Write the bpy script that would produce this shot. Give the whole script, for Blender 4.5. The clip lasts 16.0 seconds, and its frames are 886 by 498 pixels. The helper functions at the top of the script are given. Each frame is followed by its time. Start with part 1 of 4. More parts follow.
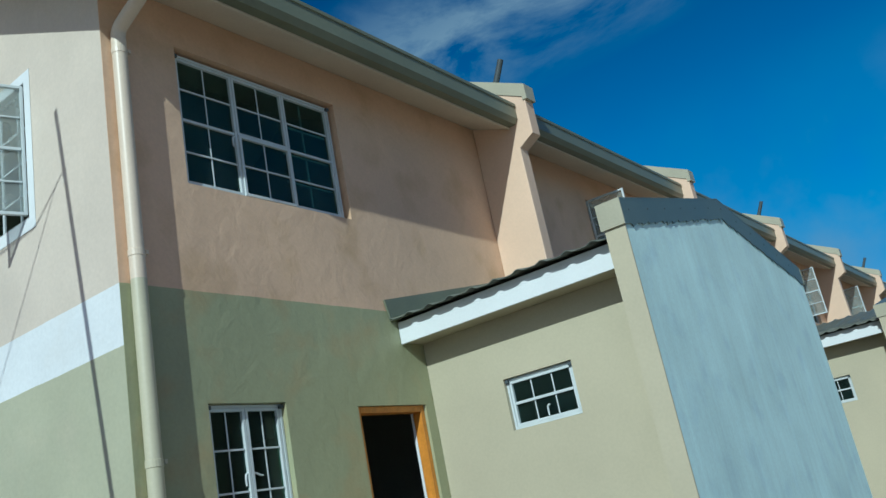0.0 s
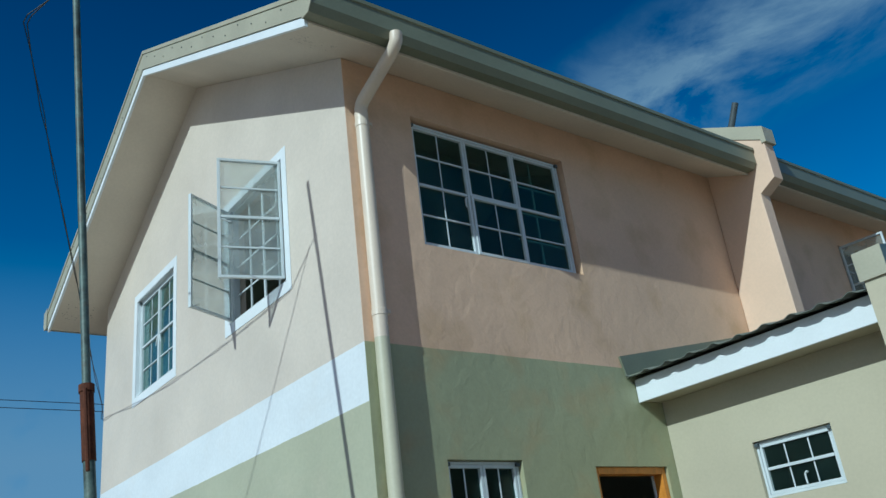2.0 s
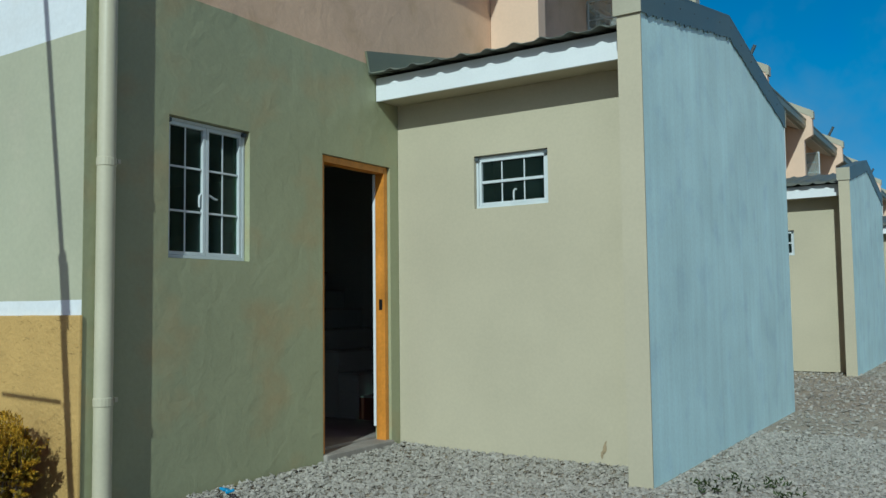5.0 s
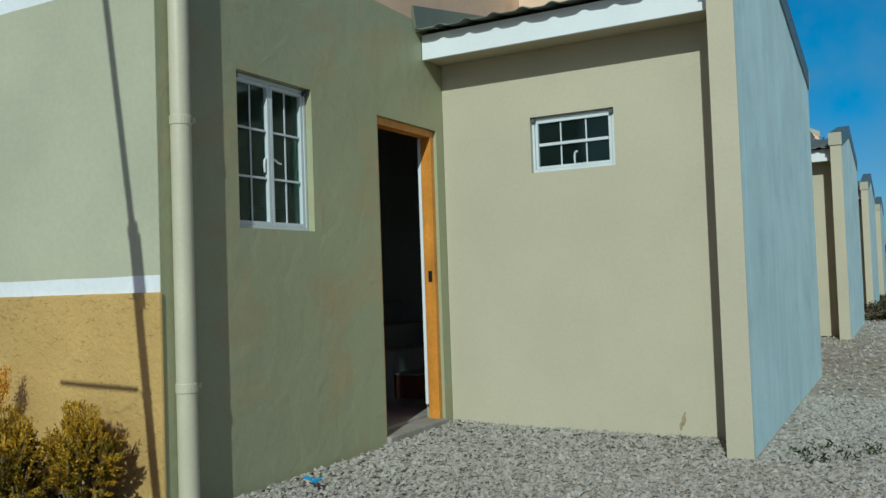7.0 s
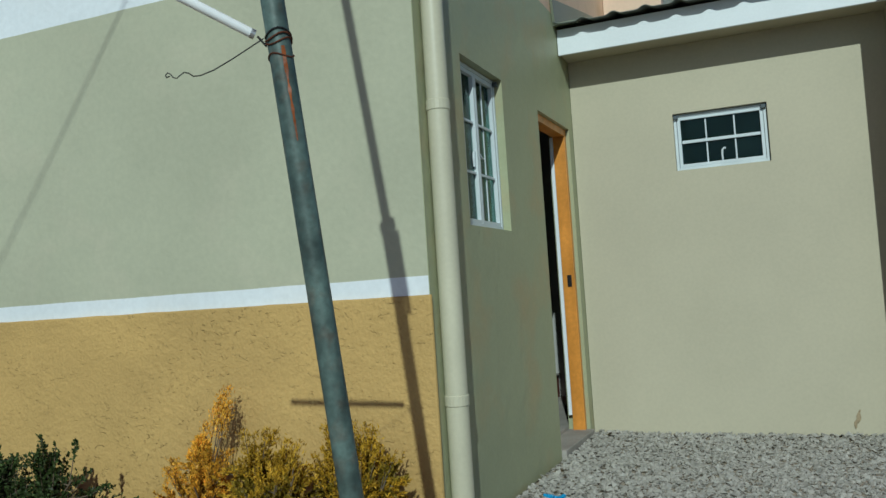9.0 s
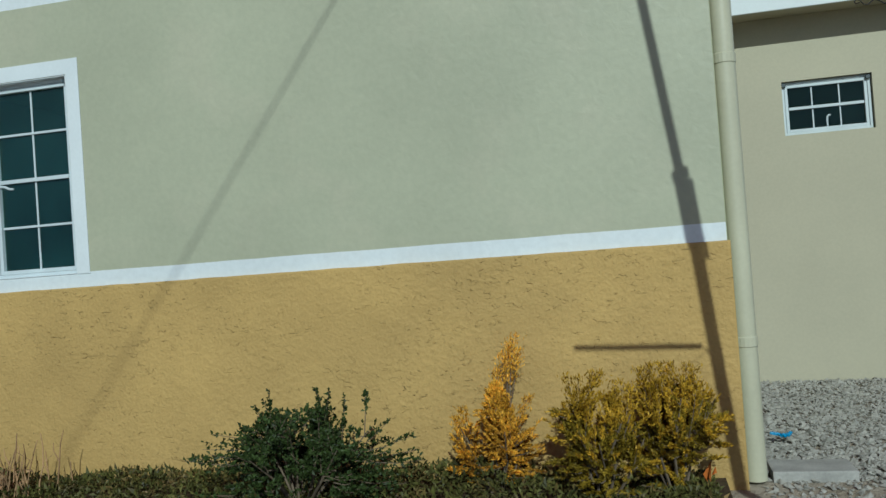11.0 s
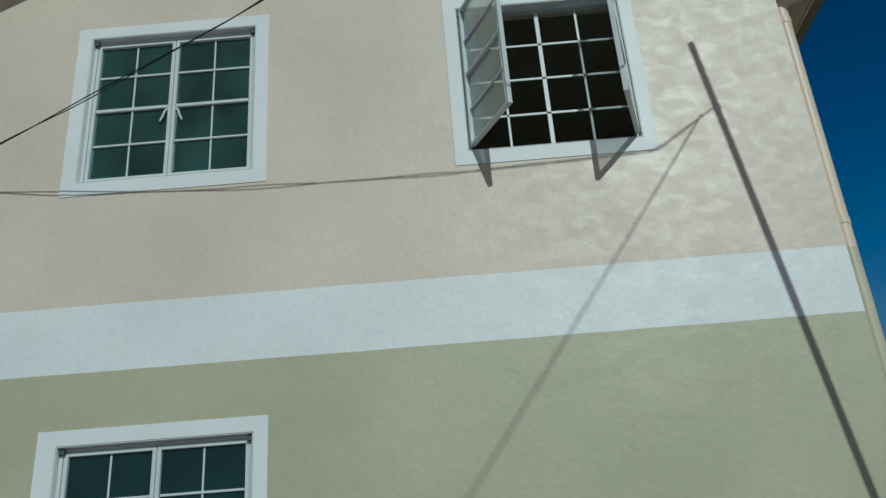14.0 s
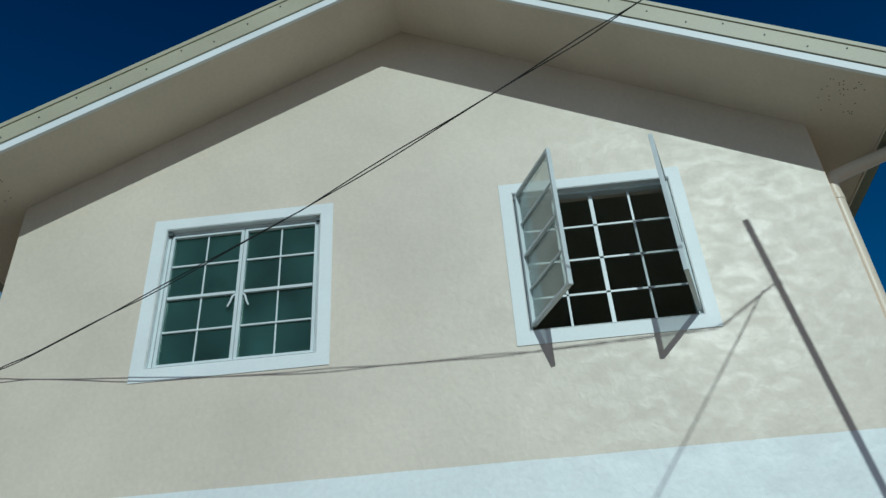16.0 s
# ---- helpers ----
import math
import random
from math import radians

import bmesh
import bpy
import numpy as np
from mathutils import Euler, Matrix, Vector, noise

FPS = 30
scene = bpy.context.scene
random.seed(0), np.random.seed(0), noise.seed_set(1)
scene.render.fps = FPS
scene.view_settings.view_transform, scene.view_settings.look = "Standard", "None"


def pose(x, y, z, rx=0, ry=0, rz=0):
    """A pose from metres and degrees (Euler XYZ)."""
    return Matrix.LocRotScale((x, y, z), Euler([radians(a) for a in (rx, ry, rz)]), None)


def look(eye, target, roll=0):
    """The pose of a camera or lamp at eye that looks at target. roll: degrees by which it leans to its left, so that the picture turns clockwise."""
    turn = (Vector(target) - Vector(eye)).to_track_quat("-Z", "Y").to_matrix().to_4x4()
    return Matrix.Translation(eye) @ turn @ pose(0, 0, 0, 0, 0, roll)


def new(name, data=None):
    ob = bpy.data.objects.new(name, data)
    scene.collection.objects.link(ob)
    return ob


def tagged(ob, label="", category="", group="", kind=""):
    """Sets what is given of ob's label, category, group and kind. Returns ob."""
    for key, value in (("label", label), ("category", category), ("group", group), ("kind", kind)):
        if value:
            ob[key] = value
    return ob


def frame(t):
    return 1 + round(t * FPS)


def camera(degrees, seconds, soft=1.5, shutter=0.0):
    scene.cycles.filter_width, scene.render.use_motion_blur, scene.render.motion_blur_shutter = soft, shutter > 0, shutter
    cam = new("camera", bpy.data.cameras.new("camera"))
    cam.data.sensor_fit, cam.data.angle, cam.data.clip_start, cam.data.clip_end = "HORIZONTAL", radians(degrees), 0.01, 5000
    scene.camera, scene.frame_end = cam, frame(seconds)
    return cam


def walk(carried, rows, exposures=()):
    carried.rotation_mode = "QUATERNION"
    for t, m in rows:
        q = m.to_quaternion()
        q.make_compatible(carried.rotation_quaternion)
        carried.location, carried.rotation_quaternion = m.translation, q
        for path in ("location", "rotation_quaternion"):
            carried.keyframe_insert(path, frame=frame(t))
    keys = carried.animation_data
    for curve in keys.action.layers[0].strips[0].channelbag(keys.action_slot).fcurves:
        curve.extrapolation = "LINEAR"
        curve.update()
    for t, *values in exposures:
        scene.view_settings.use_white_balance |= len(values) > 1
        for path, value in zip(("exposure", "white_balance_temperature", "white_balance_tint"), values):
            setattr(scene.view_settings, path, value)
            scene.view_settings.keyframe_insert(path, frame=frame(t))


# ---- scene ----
cam = camera(55.0, 16.0)
PATH = [
    (0, (-1.007, -0.276, 1.235), (-2.099, 1.29, 1.832), -11.3),
    (0.5, (-1.0, -0.298, 1.284), (-2.18, 1.146, 2.006), -10.2),
    (1, (-1.011, -0.296, 1.274), (-2.287, 1.0, 2.108), -9.5),
    (1.5, (-1.013, -0.293, 1.277), (-2.366, 0.908, 2.13), -8.4),
    (2, (-1.016, -0.283, 1.265), (-2.432, 0.886, 2.058), -7.3),
    (2.5, (-1.014, -0.289, 1.242), (-2.438, 0.946, 1.909), -5.1),
    (3, (-1.043, -0.303, 1.184), (-2.431, 1.035, 1.717), -2.2),
    (3.5, (-1.068, -0.282, 1.138), (-2.389, 1.166, 1.536), -0.8),
    (4, (-1.109, -0.22, 1.054), (-2.34, 1.338, 1.294), -0.9),
    (4.2, (-1.127, -0.196, 1.057), (-2.318, 1.401, 1.235), -0.8),
    (6.3, (-1.899, -0.143, 1.057), (-2.901, 1.583, 1.184), -1.6),
    (6.5, (-1.998, -0.163, 1.05), (-2.985, 1.573, 1.169), -1.5),
    (7, (-2.213, -0.294, 1.043), (-3.176, 1.458, 1.115), -2.0),
    (7.5, (-2.653, -0.337, 1.025), (-3.583, 1.432, 1.107), -2.2),
    (8, (-3.027, -0.419, 1.057), (-3.86, 1.396, 1.171), -3.1),
    (8.5, (-3.358, -0.568, 1.047), (-4.158, 1.260, 1.17), -3.8),
    (9, (-3.8, -0.714, 1.02), (-4.56, 1.133, 1.131), -3.7),
    (9.5, (-4.168, -0.88, 1.017), (-4.833, 1.005, 1.07), -3.5),
    (10, (-4.61, -1.016, 1.002), (-5.221, 0.888, 1.053), -4.0),
    (12.3, (-6.518, -1.632, 1.021), (-6.802, 0.348, 1.049), -2.8),
    (12.5, (-6.658, -1.646, 1.007), (-6.93, 0.335, 1.055), -2.6),
    (13, (-6.967, -1.639, 0.986), (-7.165, 0.337, 1.222), -2.0),
    (13.5, (-7.127, -1.65, 1.057), (-7.201, 0.271, 1.609), -3.2),
    (14, (-7.241, -1.744, 1.142), (-7.265, 0.08, 1.963), -4.3),
    (14.5, (-7.264, -1.825, 1.225), (-7.277, -0.099, 2.235), -4.4),
    (15, (-7.29, -1.82, 1.224), (-7.307, -0.201, 2.398), -3.6),
    (15.5, (-7.281, -1.805, 1.19), (-7.337, -0.264, 2.463), -4.0),
    (16, (-7.315, -1.808, 1.199), (-7.413, -0.187, 2.366), -3.9),
]
# seconds, stops, white balance and tint
EXPOSURES = [(0.0, -0.40, 5500, -5), (1.5, -0.39, 5300, -4), (3.0, -0.54, 5450, -5), (4.0, -0.54, 5550, -5), (6.5, -0.54, 5800, -4), (7.5, -0.58, 5850, -4),
             (9.0, -0.70, 5700, -5), (10.2, -0.71, 5600, -5), (12.5, -0.88, 5750, -5), (13.0, -0.87, 5750, -6), (13.5, -1.04, 5950, -4), (14.0, -1.20, 5850, -4),
             (15.5, -1.02, 5600, -6), (16.0, -0.92, 5550, -7)]
walk(cam, [(t, look(eye, target, roll)) for t, eye, target, roll in PATH], EXPOSURES)

# ---- light ----
TO_SUN = Vector((0.30, -1.0, 0.62)).normalized()
sun = new("sun", bpy.data.lights.new("sun", "SUN"))
sun.data.energy, sun.data.angle, sun.data.color = 4.4, radians(0.5), (0.955, 0.95, 0.88)
sun.matrix_world = look((0, 0, 30), Vector((0, 0, 30)) - TO_SUN)

world = bpy.data.worlds.new("sky")
scene.world = world
world.use_nodes = True
wt = world.node_tree
wt.nodes.clear()


def wnode(kind, **values):
    n = wt.nodes.new(kind)
    for k, v in values.items():
        n.inputs[k].default_value = v
    return n


sky = wt.nodes.new("ShaderNodeTexSky")
sky.sky_type, sky.sun_disc = "NISHITA", False
sky.sun_elevation, sky.sun_rotation = math.asin(TO_SUN.z), math.atan2(TO_SUN.x, TO_SUN.y)
sky.air_density, sky.dust_density, sky.ozone_density = 1.0, 0.2, 3.0
satur = wnode("ShaderNodeHueSaturation", Hue=0.497, Saturation=1.72, Value=1.55)
wt.links.new(sky.outputs[0], satur.inputs["Color"])
coord = wt.nodes.new("ShaderNodeTexCoord")


def wmap(source, a, b, c, d):
    n = wt.nodes.new("ShaderNodeMapRange")
    for k, v in zip((1, 2, 3, 4), (a, b, c, d)):
        n.inputs[k].default_value = v
    wt.links.new(source, n.inputs[0])
    return n.outputs[0]


def wmath(kind, a, b=None):
    n = wt.nodes.new("ShaderNodeMath")
    n.operation = kind
    wt.links.new(a, n.inputs[0])
    if b is not None:
        wt.links.new(b, n.inputs[1])
    return n.outputs[0]


def wdot(v):
    n = wt.nodes.new("ShaderNodeVectorMath")
    n.operation = "DOT_PRODUCT"
    n.inputs[1].default_value = v
    wt.links.new(coord.outputs["Generated"], n.inputs[0])
    return n.outputs["Value"]


# the air whitens with haze on the sun's side of the sky
wt.links.new(wmap(wdot(TO_SUN), -0.1, 0.6, 1.72, 0.55), satur.inputs["Saturation"])
# one long wisp of high cloud beyond the roof
tail, tip = Vector((-0.49, 0.715, 0.50)).normalized(), Vector((-0.23, 0.80, 0.55)).normalized()
across, middle = tail.cross(tip).normalized(), (tail + tip).normalized()
stretch = wt.nodes.new("ShaderNodeMapping")
stretch.inputs["Rotation"].default_value = (0.0, 0.5, 0.25)
stretch.inputs["Scale"].default_value = (2.2, 5.0, 7.5)
cloud = wnode("ShaderNodeTexNoise", Scale=1.9, Detail=8.0, Roughness=0.62, Distortion=0.3)
wt.links.new(coord.outputs["Generated"], stretch.inputs[0])
wt.links.new(stretch.outputs[0], cloud.inputs["Vector"])
band = wmap(wmath("ABSOLUTE", wdot(across)), 0.0, 0.105, 1.0, 0.0)
reach = wmap(wdot(middle), 0.935, 0.985, 0.0, 1.0)
mask = wmath("MULTIPLY", band, reach)
wisp = wmath("MULTIPLY", wmap(cloud.outputs[0], 0.38, 0.62, 0.0, 0.9), mask)
# heaped cloud low over the horizon
billow = wnode("ShaderNodeTexNoise", Scale=3.4, Detail=6.0, Roughness=0.55)
wt.links.new(coord.outputs["Generated"], billow.inputs["Vector"])
split = wt.nodes.new("ShaderNodeSeparateXYZ")
wt.links.new(coord.outputs["Generated"], split.inputs[0])
swell = wmath("ADD", billow.outputs[0], wmap(wdot((-0.935, 0.22, 0.28)), 0.93, 0.985, 0.0, 0.22))
heap = wmath("MULTIPLY", wmap(swell, 0.36, 0.62, 0.0, 0.7), wmap(split.outputs[2], 0.20, 0.42, 1.0, 0.0))
both = wmath("MAXIMUM", wisp, heap)
# the clear air deepens towards navy overhead
deep = wt.nodes.new("ShaderNodeMix")
deep.data_type, deep.blend_type = "RGBA", "MULTIPLY"
deep.inputs[7].default_value = (1.2, 0.20, 0.36, 1)
wt.links.new(wmap(split.outputs[2], 0.36, 0.86, 0.0, 1.0), deep.inputs[0])
wt.links.new(satur.outputs[0], deep.inputs[6])
low = wt.nodes.new("ShaderNodeMix")
low.data_type, low.blend_type = "RGBA", "MULTIPLY"
low.inputs[7].default_value = (0.25, 0.46, 0.85, 1)
wt.links.new(wmap(split.outputs[2], 0.0, 0.22, 1.0, 0.0), low.inputs[0])
wt.links.new(deep.outputs[2], low.inputs[6])
blend = wt.nodes.new("ShaderNodeMix")
blend.data_type = "RGBA"
blend.inputs[7].default_value = (3.8, 5.5, 7.2, 1)
wt.links.new(both, blend.inputs[0])
wt.links.new(low.outputs[2], blend.inputs[6])
back = wnode("ShaderNodeBackground", Strength=0.069)
wt.links.new(blend.outputs[2], back.inputs["Color"])
wout = wt.nodes.new("ShaderNodeOutputWorld")
wt.links.new(back.outputs[0], wout.inputs[0])

# ---- materials ----


def material(name, color, rough=0.6, metal=0.0, mottle=0.12, scale=1.5, grain=60.0, bump=0.15, dist=0.002, tint=None,
             bands=None, spec=0.4, streak=0.0, coat=0.0, relief=None, island=0.0, piece=0.0, blotch=0.7, chips=None, gloss=None):
    """Base colour or painted bands by height, broken up at two scales, with fine relief."""
    m = bpy.data.materials.new(name)
    m.use_nodes = True
    t = m.node_tree
    bsdf = t.nodes["Principled BSDF"]
    lk = t.links.new
    geo = t.nodes.new("ShaderNodeNewGeometry")
    big = t.nodes.new("ShaderNodeTexNoise")
    big.inputs["Scale"].default_value, big.inputs["Detail"].default_value = scale, 5
    fine = t.nodes.new("ShaderNodeTexNoise")
    fine.inputs["Scale"].default_value, fine.inputs["Detail"].default_value = grain, 4
    lk(geo.outputs["Position"], big.inputs["Vector"])
    lk(geo.outputs["Position"], fine.inputs["Vector"])
    if bands:
        sep = t.nodes.new("ShaderNodeSeparateXYZ")
        lk(geo.outputs["Position"], sep.inputs[0])
        wob = t.nodes.new("ShaderNodeTexNoise")
        wob.inputs["Scale"].default_value, wob.inputs["Detail"].default_value = 2.5, 3
        lk(geo.outputs["Position"], wob.inputs["Vector"])
        edge = t.nodes.new("ShaderNodeMath")
        edge.operation = "MULTIPLY_ADD"
        edge.inputs[1].default_value = 0.012
        lk(wob.outputs[0], edge.inputs[0])
        lk(sep.outputs[2], edge.inputs[2])
        last = None
        for height, paint in bands:
            if last is None:
                last = t.nodes.new("ShaderNodeRGB")
                last.outputs[0].default_value = (*paint, 1)
                last = last.outputs[0]
                continue
            step = t.nodes.new("ShaderNodeMath")
            step.operation = "GREATER_THAN"
            step.inputs[1].default_value = height + 0.006
            lk(edge.outputs[0], step.inputs[0])
            mix = t.nodes.new("ShaderNodeMix")
            mix.data_type = "RGBA"
            mix.inputs[7].default_value = (*paint, 1)
            lk(step.outputs[0], mix.inputs[0])
            lk(last, mix.inputs[6])
            last = mix.outputs[2]
        base = last
    else:
        rgb = t.nodes.new("ShaderNodeRGB")
        rgb.outputs[0].default_value = (*color, 1)
        base = rgb.outputs[0]
    # broad mottling
    rng = t.nodes.new("ShaderNodeMapRange")
    rng.inputs[1].default_value, rng.inputs[2].default_value = 0.3, 0.7
    rng.inputs[3].default_value, rng.inputs[4].default_value = 1 - mottle, 1 + mottle * 0.6
    lk(big.outputs[0], rng.inputs[0])
    value = rng.outputs[0]
    rng2 = t.nodes.new("ShaderNodeMapRange")
    rng2.inputs[1].default_value, rng2.inputs[2].default_value = 0.3, 0.7
    rng2.inputs[3].default_value, rng2.inputs[4].default_value = 1 - mottle * 0.5, 1 + mottle * 0.3
    lk(fine.outputs[0], rng2.inputs[0])
    mul = t.nodes.new("ShaderNodeMath")
    mul.operation = "MULTIPLY"
    lk(value, mul.inputs[0])
    lk(rng2.outputs[0], mul.inputs[1])
    value = mul.outputs[0]
    if streak:
        mp = t.nodes.new("ShaderNodeMapping")
        mp.inputs["Scale"].default_value = (14, 14, 0.7)
        lk(geo.outputs["Position"], mp.inputs[0])
        st = t.nodes.new("ShaderNodeTexNoise")
        st.inputs["Scale"].default_value, st.inputs["Detail"].default_value = 1.0, 6
        lk(mp.outputs[0], st.inputs["Vector"])
        r3 = t.nodes.new("ShaderNodeMapRange")
        r3.inputs[1].default_value, r3.inputs[2].default_value = 0.3, 0.7
        r3.inputs[3].default_value, r3.inputs[4].default_value = 1 - streak, 1 + streak * 0.5
        lk(st.outputs[0], r3.inputs[0])
        m3 = t.nodes.new("ShaderNodeMath")
        m3.operation = "MULTIPLY"
        lk(value, m3.inputs[0])
        lk(r3.outputs[0], m3.inputs[1])
        value = m3.outputs[0]
    for amount, kind, socket in ((island, "ShaderNodeNewGeometry", "Random Per Island"), (piece, "ShaderNodeObjectInfo", "Random")):
        if amount:
            src = t.nodes.new(kind)
            r4 = t.nodes.new("ShaderNodeMapRange")
            r4.inputs[3].default_value, r4.inputs[4].default_value = 1 - amount, 1 + amount
            lk(src.outputs[socket], r4.inputs[0])
            m4 = t.nodes.new("ShaderNodeMath")
            m4.operation = "MULTIPLY"
            lk(value, m4.inputs[0])
            lk(r4.outputs[0], m4.inputs[1])
            value = m4.outputs[0]
    if tint:
        mixt = t.nodes.new("ShaderNodeMix")
        mixt.data_type = "RGBA"
        mixt.inputs[7].default_value = (*tint, 1)
        tn = t.nodes.new("ShaderNodeTexNoise")
        tn.inputs["Scale"].default_value, tn.inputs["Detail"].default_value = scale * 2.3, 6
        lk(geo.outputs["Position"], tn.inputs["Vector"])
        tr = t.nodes.new("ShaderNodeMapRange")
        tr.inputs[1].default_value, tr.inputs[2].default_value, tr.inputs[4].default_value = 0.52, 0.72, blotch
        lk(tn.outputs[0], tr.inputs[0])
        lk(tr.outputs[0], mixt.inputs[0])
        lk(base, mixt.inputs[6])
        base = mixt.outputs[2]
    scl = t.nodes.new("ShaderNodeVectorMath")
    scl.operation = "SCALE"
    lk(base, scl.inputs[0])
    lk(value, scl.inputs["Scale"])
    lk(scl.outputs[0], bsdf.inputs["Base Color"])
    rr = t.nodes.new("ShaderNodeMapRange")
    rr.inputs[3].default_value, rr.inputs[4].default_value = max(rough - 0.1, 0.03), min(rough + 0.12, 1)
    lk(big.outputs[0], rr.inputs[0])
    lk(rr.outputs[0], bsdf.inputs["Roughness"])
    if gloss:
        gm = t.nodes.new("ShaderNodeMapping")
        gm.inputs["Rotation"].default_value = (0, 0.25, 0)
        gm.inputs["Scale"].default_value = (1.0, 1.0, 1.5)
        lk(geo.outputs["Position"], gm.inputs[0])
        gn = t.nodes.new("ShaderNodeTexNoise")
        gn.inputs["Scale"].default_value, gn.inputs["Detail"].default_value, gn.inputs["Distortion"].default_value = gloss[0], 6, 0.7
        lk(gm.outputs[0], gn.inputs["Vector"])
        lk(gn.outputs[0], rr.inputs[0])
        rr.inputs[1].default_value, rr.inputs[2].default_value = 0.35, 0.65
        rr.inputs[3].default_value, rr.inputs[4].default_value = gloss[1], gloss[2]
    bsdf.inputs["Metallic"].default_value = metal
    bsdf.inputs["Specular IOR Level"].default_value = spec
    bsdf.inputs["Coat Weight"].default_value = coat
    if bump:
        bp = t.nodes.new("ShaderNodeBump")
        bp.inputs["Strength"].default_value, bp.inputs["Distance"].default_value = bump, dist
        lk(fine.outputs[0], bp.inputs["Height"])
        last = bp
        if relief:
            rn = t.nodes.new("ShaderNodeTexNoise")
            rn.inputs["Scale"].default_value, rn.inputs["Detail"].default_value = relief[0], 4
            rn.inputs["Distortion"].default_value = 0.6
            lk(geo.outputs["Position"], rn.inputs["Vector"])
            b2 = t.nodes.new("ShaderNodeBump")
            b2.inputs["Strength"].default_value, b2.inputs["Distance"].default_value = relief[1], relief[2]
            lk(rn.outputs[0], b2.inputs["Height"])
            lk(bp.outputs[0], b2.inputs["Normal"])
            last = b2
        if chips:
            cn = t.nodes.new("ShaderNodeTexNoise")
            cn.inputs["Scale"].default_value, cn.inputs["Detail"].default_value, cn.inputs["Distortion"].default_value = chips[0], 3, 1.2
            cm = t.nodes.new("ShaderNodeMapping")
            cm.inputs["Scale"].default_value = (0.8, 1.0, 1.7)
            lk(geo.outputs["Position"], cm.inputs[0])
            lk(cm.outputs[0], cn.inputs["Vector"])
            cr = t.nodes.new("ShaderNodeMapRange")
            cr.inputs[1].default_value, cr.inputs[2].default_value = chips[1], chips[1] + chips[3]
            lk(cn.outputs[0], cr.inputs[0])
            b3 = t.nodes.new("ShaderNodeBump")
            b3.inputs["Strength"].default_value, b3.inputs["Distance"].default_value = 1.0, chips[2]
            patch = t.nodes.new("ShaderNodeTexNoise")
            patch.inputs["Scale"].default_value, patch.inputs["Detail"].default_value = 1.6, 3
            lk(geo.outputs["Position"], patch.inputs["Vector"])
            pr = t.nodes.new("ShaderNodeMapRange")
            pr.inputs[1].default_value, pr.inputs[2].default_value, pr.inputs[3].default_value = 0.36, 0.64, 0.12
            lk(patch.outputs[0], pr.inputs[0])
            worn = t.nodes.new("ShaderNodeMath")
            worn.operation = "MULTIPLY"
            lk(cr.outputs[0], worn.inputs[0])
            lk(pr.outputs[0], worn.inputs[1])
            lk(worn.outputs[0], b3.inputs["Height"])
            lk(last.outputs[0], b3.inputs["Normal"])
            last = b3
        lk(last.outputs[0], bsdf.inputs["Normal"])
    return m


def glass_material(name, tint, haze, gloss, film_color=(0.38, 0.62, 0.60), sheen=0.4):
    m = bpy.data.materials.new(name)
    m.use_nodes = True
    t = m.node_tree
    t.nodes.clear()
    lk = t.links.new
    clear = t.nodes.new("ShaderNodeBsdfTransparent")
    clear.inputs[0].default_value = (*tint, 1)
    shine = t.nodes.new("ShaderNodeBsdfGlossy")
    shine.inputs["Roughness"].default_value = 0.04
    shine.inputs["Color"].default_value = (0.85, 0.95, 0.95, 1)
    # thin diffuse film, uneven by noise, gives the pane its haze colour
    film = t.nodes.new("ShaderNodeBsdfDiffuse")
    film.inputs[0].default_value = (*film_color, 1)
    geo = t.nodes.new("ShaderNodeNewGeometry")
    film_noise = t.nodes.new("ShaderNodeTexNoise")
    film_noise.inputs["Scale"].default_value, film_noise.inputs["Detail"].default_value = 3.5, 5
    lk(geo.outputs["Position"], film_noise.inputs["Vector"])
    dr = t.nodes.new("ShaderNodeMapRange")
    dr.inputs[1].default_value, dr.inputs[2].default_value = 0.3, 0.75
    dr.inputs[3].default_value, dr.inputs[4].default_value = haze * 0.5, haze * 1.6
    lk(film_noise.outputs[0], dr.inputs[0])
    m1 = t.nodes.new("ShaderNodeMixShader")
    lk(dr.outputs[0], m1.inputs[0])
    glow = t.nodes.new("ShaderNodeBsdfTranslucent")
    glow.inputs[0].default_value = (*film_color, 1)
    film_mix = t.nodes.new("ShaderNodeMixShader")
    film_mix.inputs[0].default_value = 0.45
    lk(film.outputs[0], film_mix.inputs[1])
    lk(glow.outputs[0], film_mix.inputs[2])
    lk(clear.outputs[0], m1.inputs[1])
    lk(film_mix.outputs[0], m1.inputs[2])
    facing = t.nodes.new("ShaderNodeLayerWeight")
    facing.inputs[0].default_value = 0.5
    steep = t.nodes.new("ShaderNodeMath")
    steep.operation = "POWER"
    steep.inputs[1].default_value = 3.5
    lk(facing.outputs["Facing"], steep.inputs[0])
    fr = t.nodes.new("ShaderNodeMath")
    fr.operation = "MULTIPLY_ADD"
    fr.inputs[1].default_value, fr.inputs[2].default_value = sheen, gloss
    lk(steep.outputs[0], fr.inputs[0])
    m2 = t.nodes.new("ShaderNodeMixShader")
    lk(fr.outputs[0], m2.inputs[0])
    lk(m1.outputs[0], m2.inputs[1])
    lk(shine.outputs[0], m2.inputs[2])
    out = t.nodes.new("ShaderNodeOutputMaterial")
    lk(m2.outputs[0], out.inputs[0])
    return m


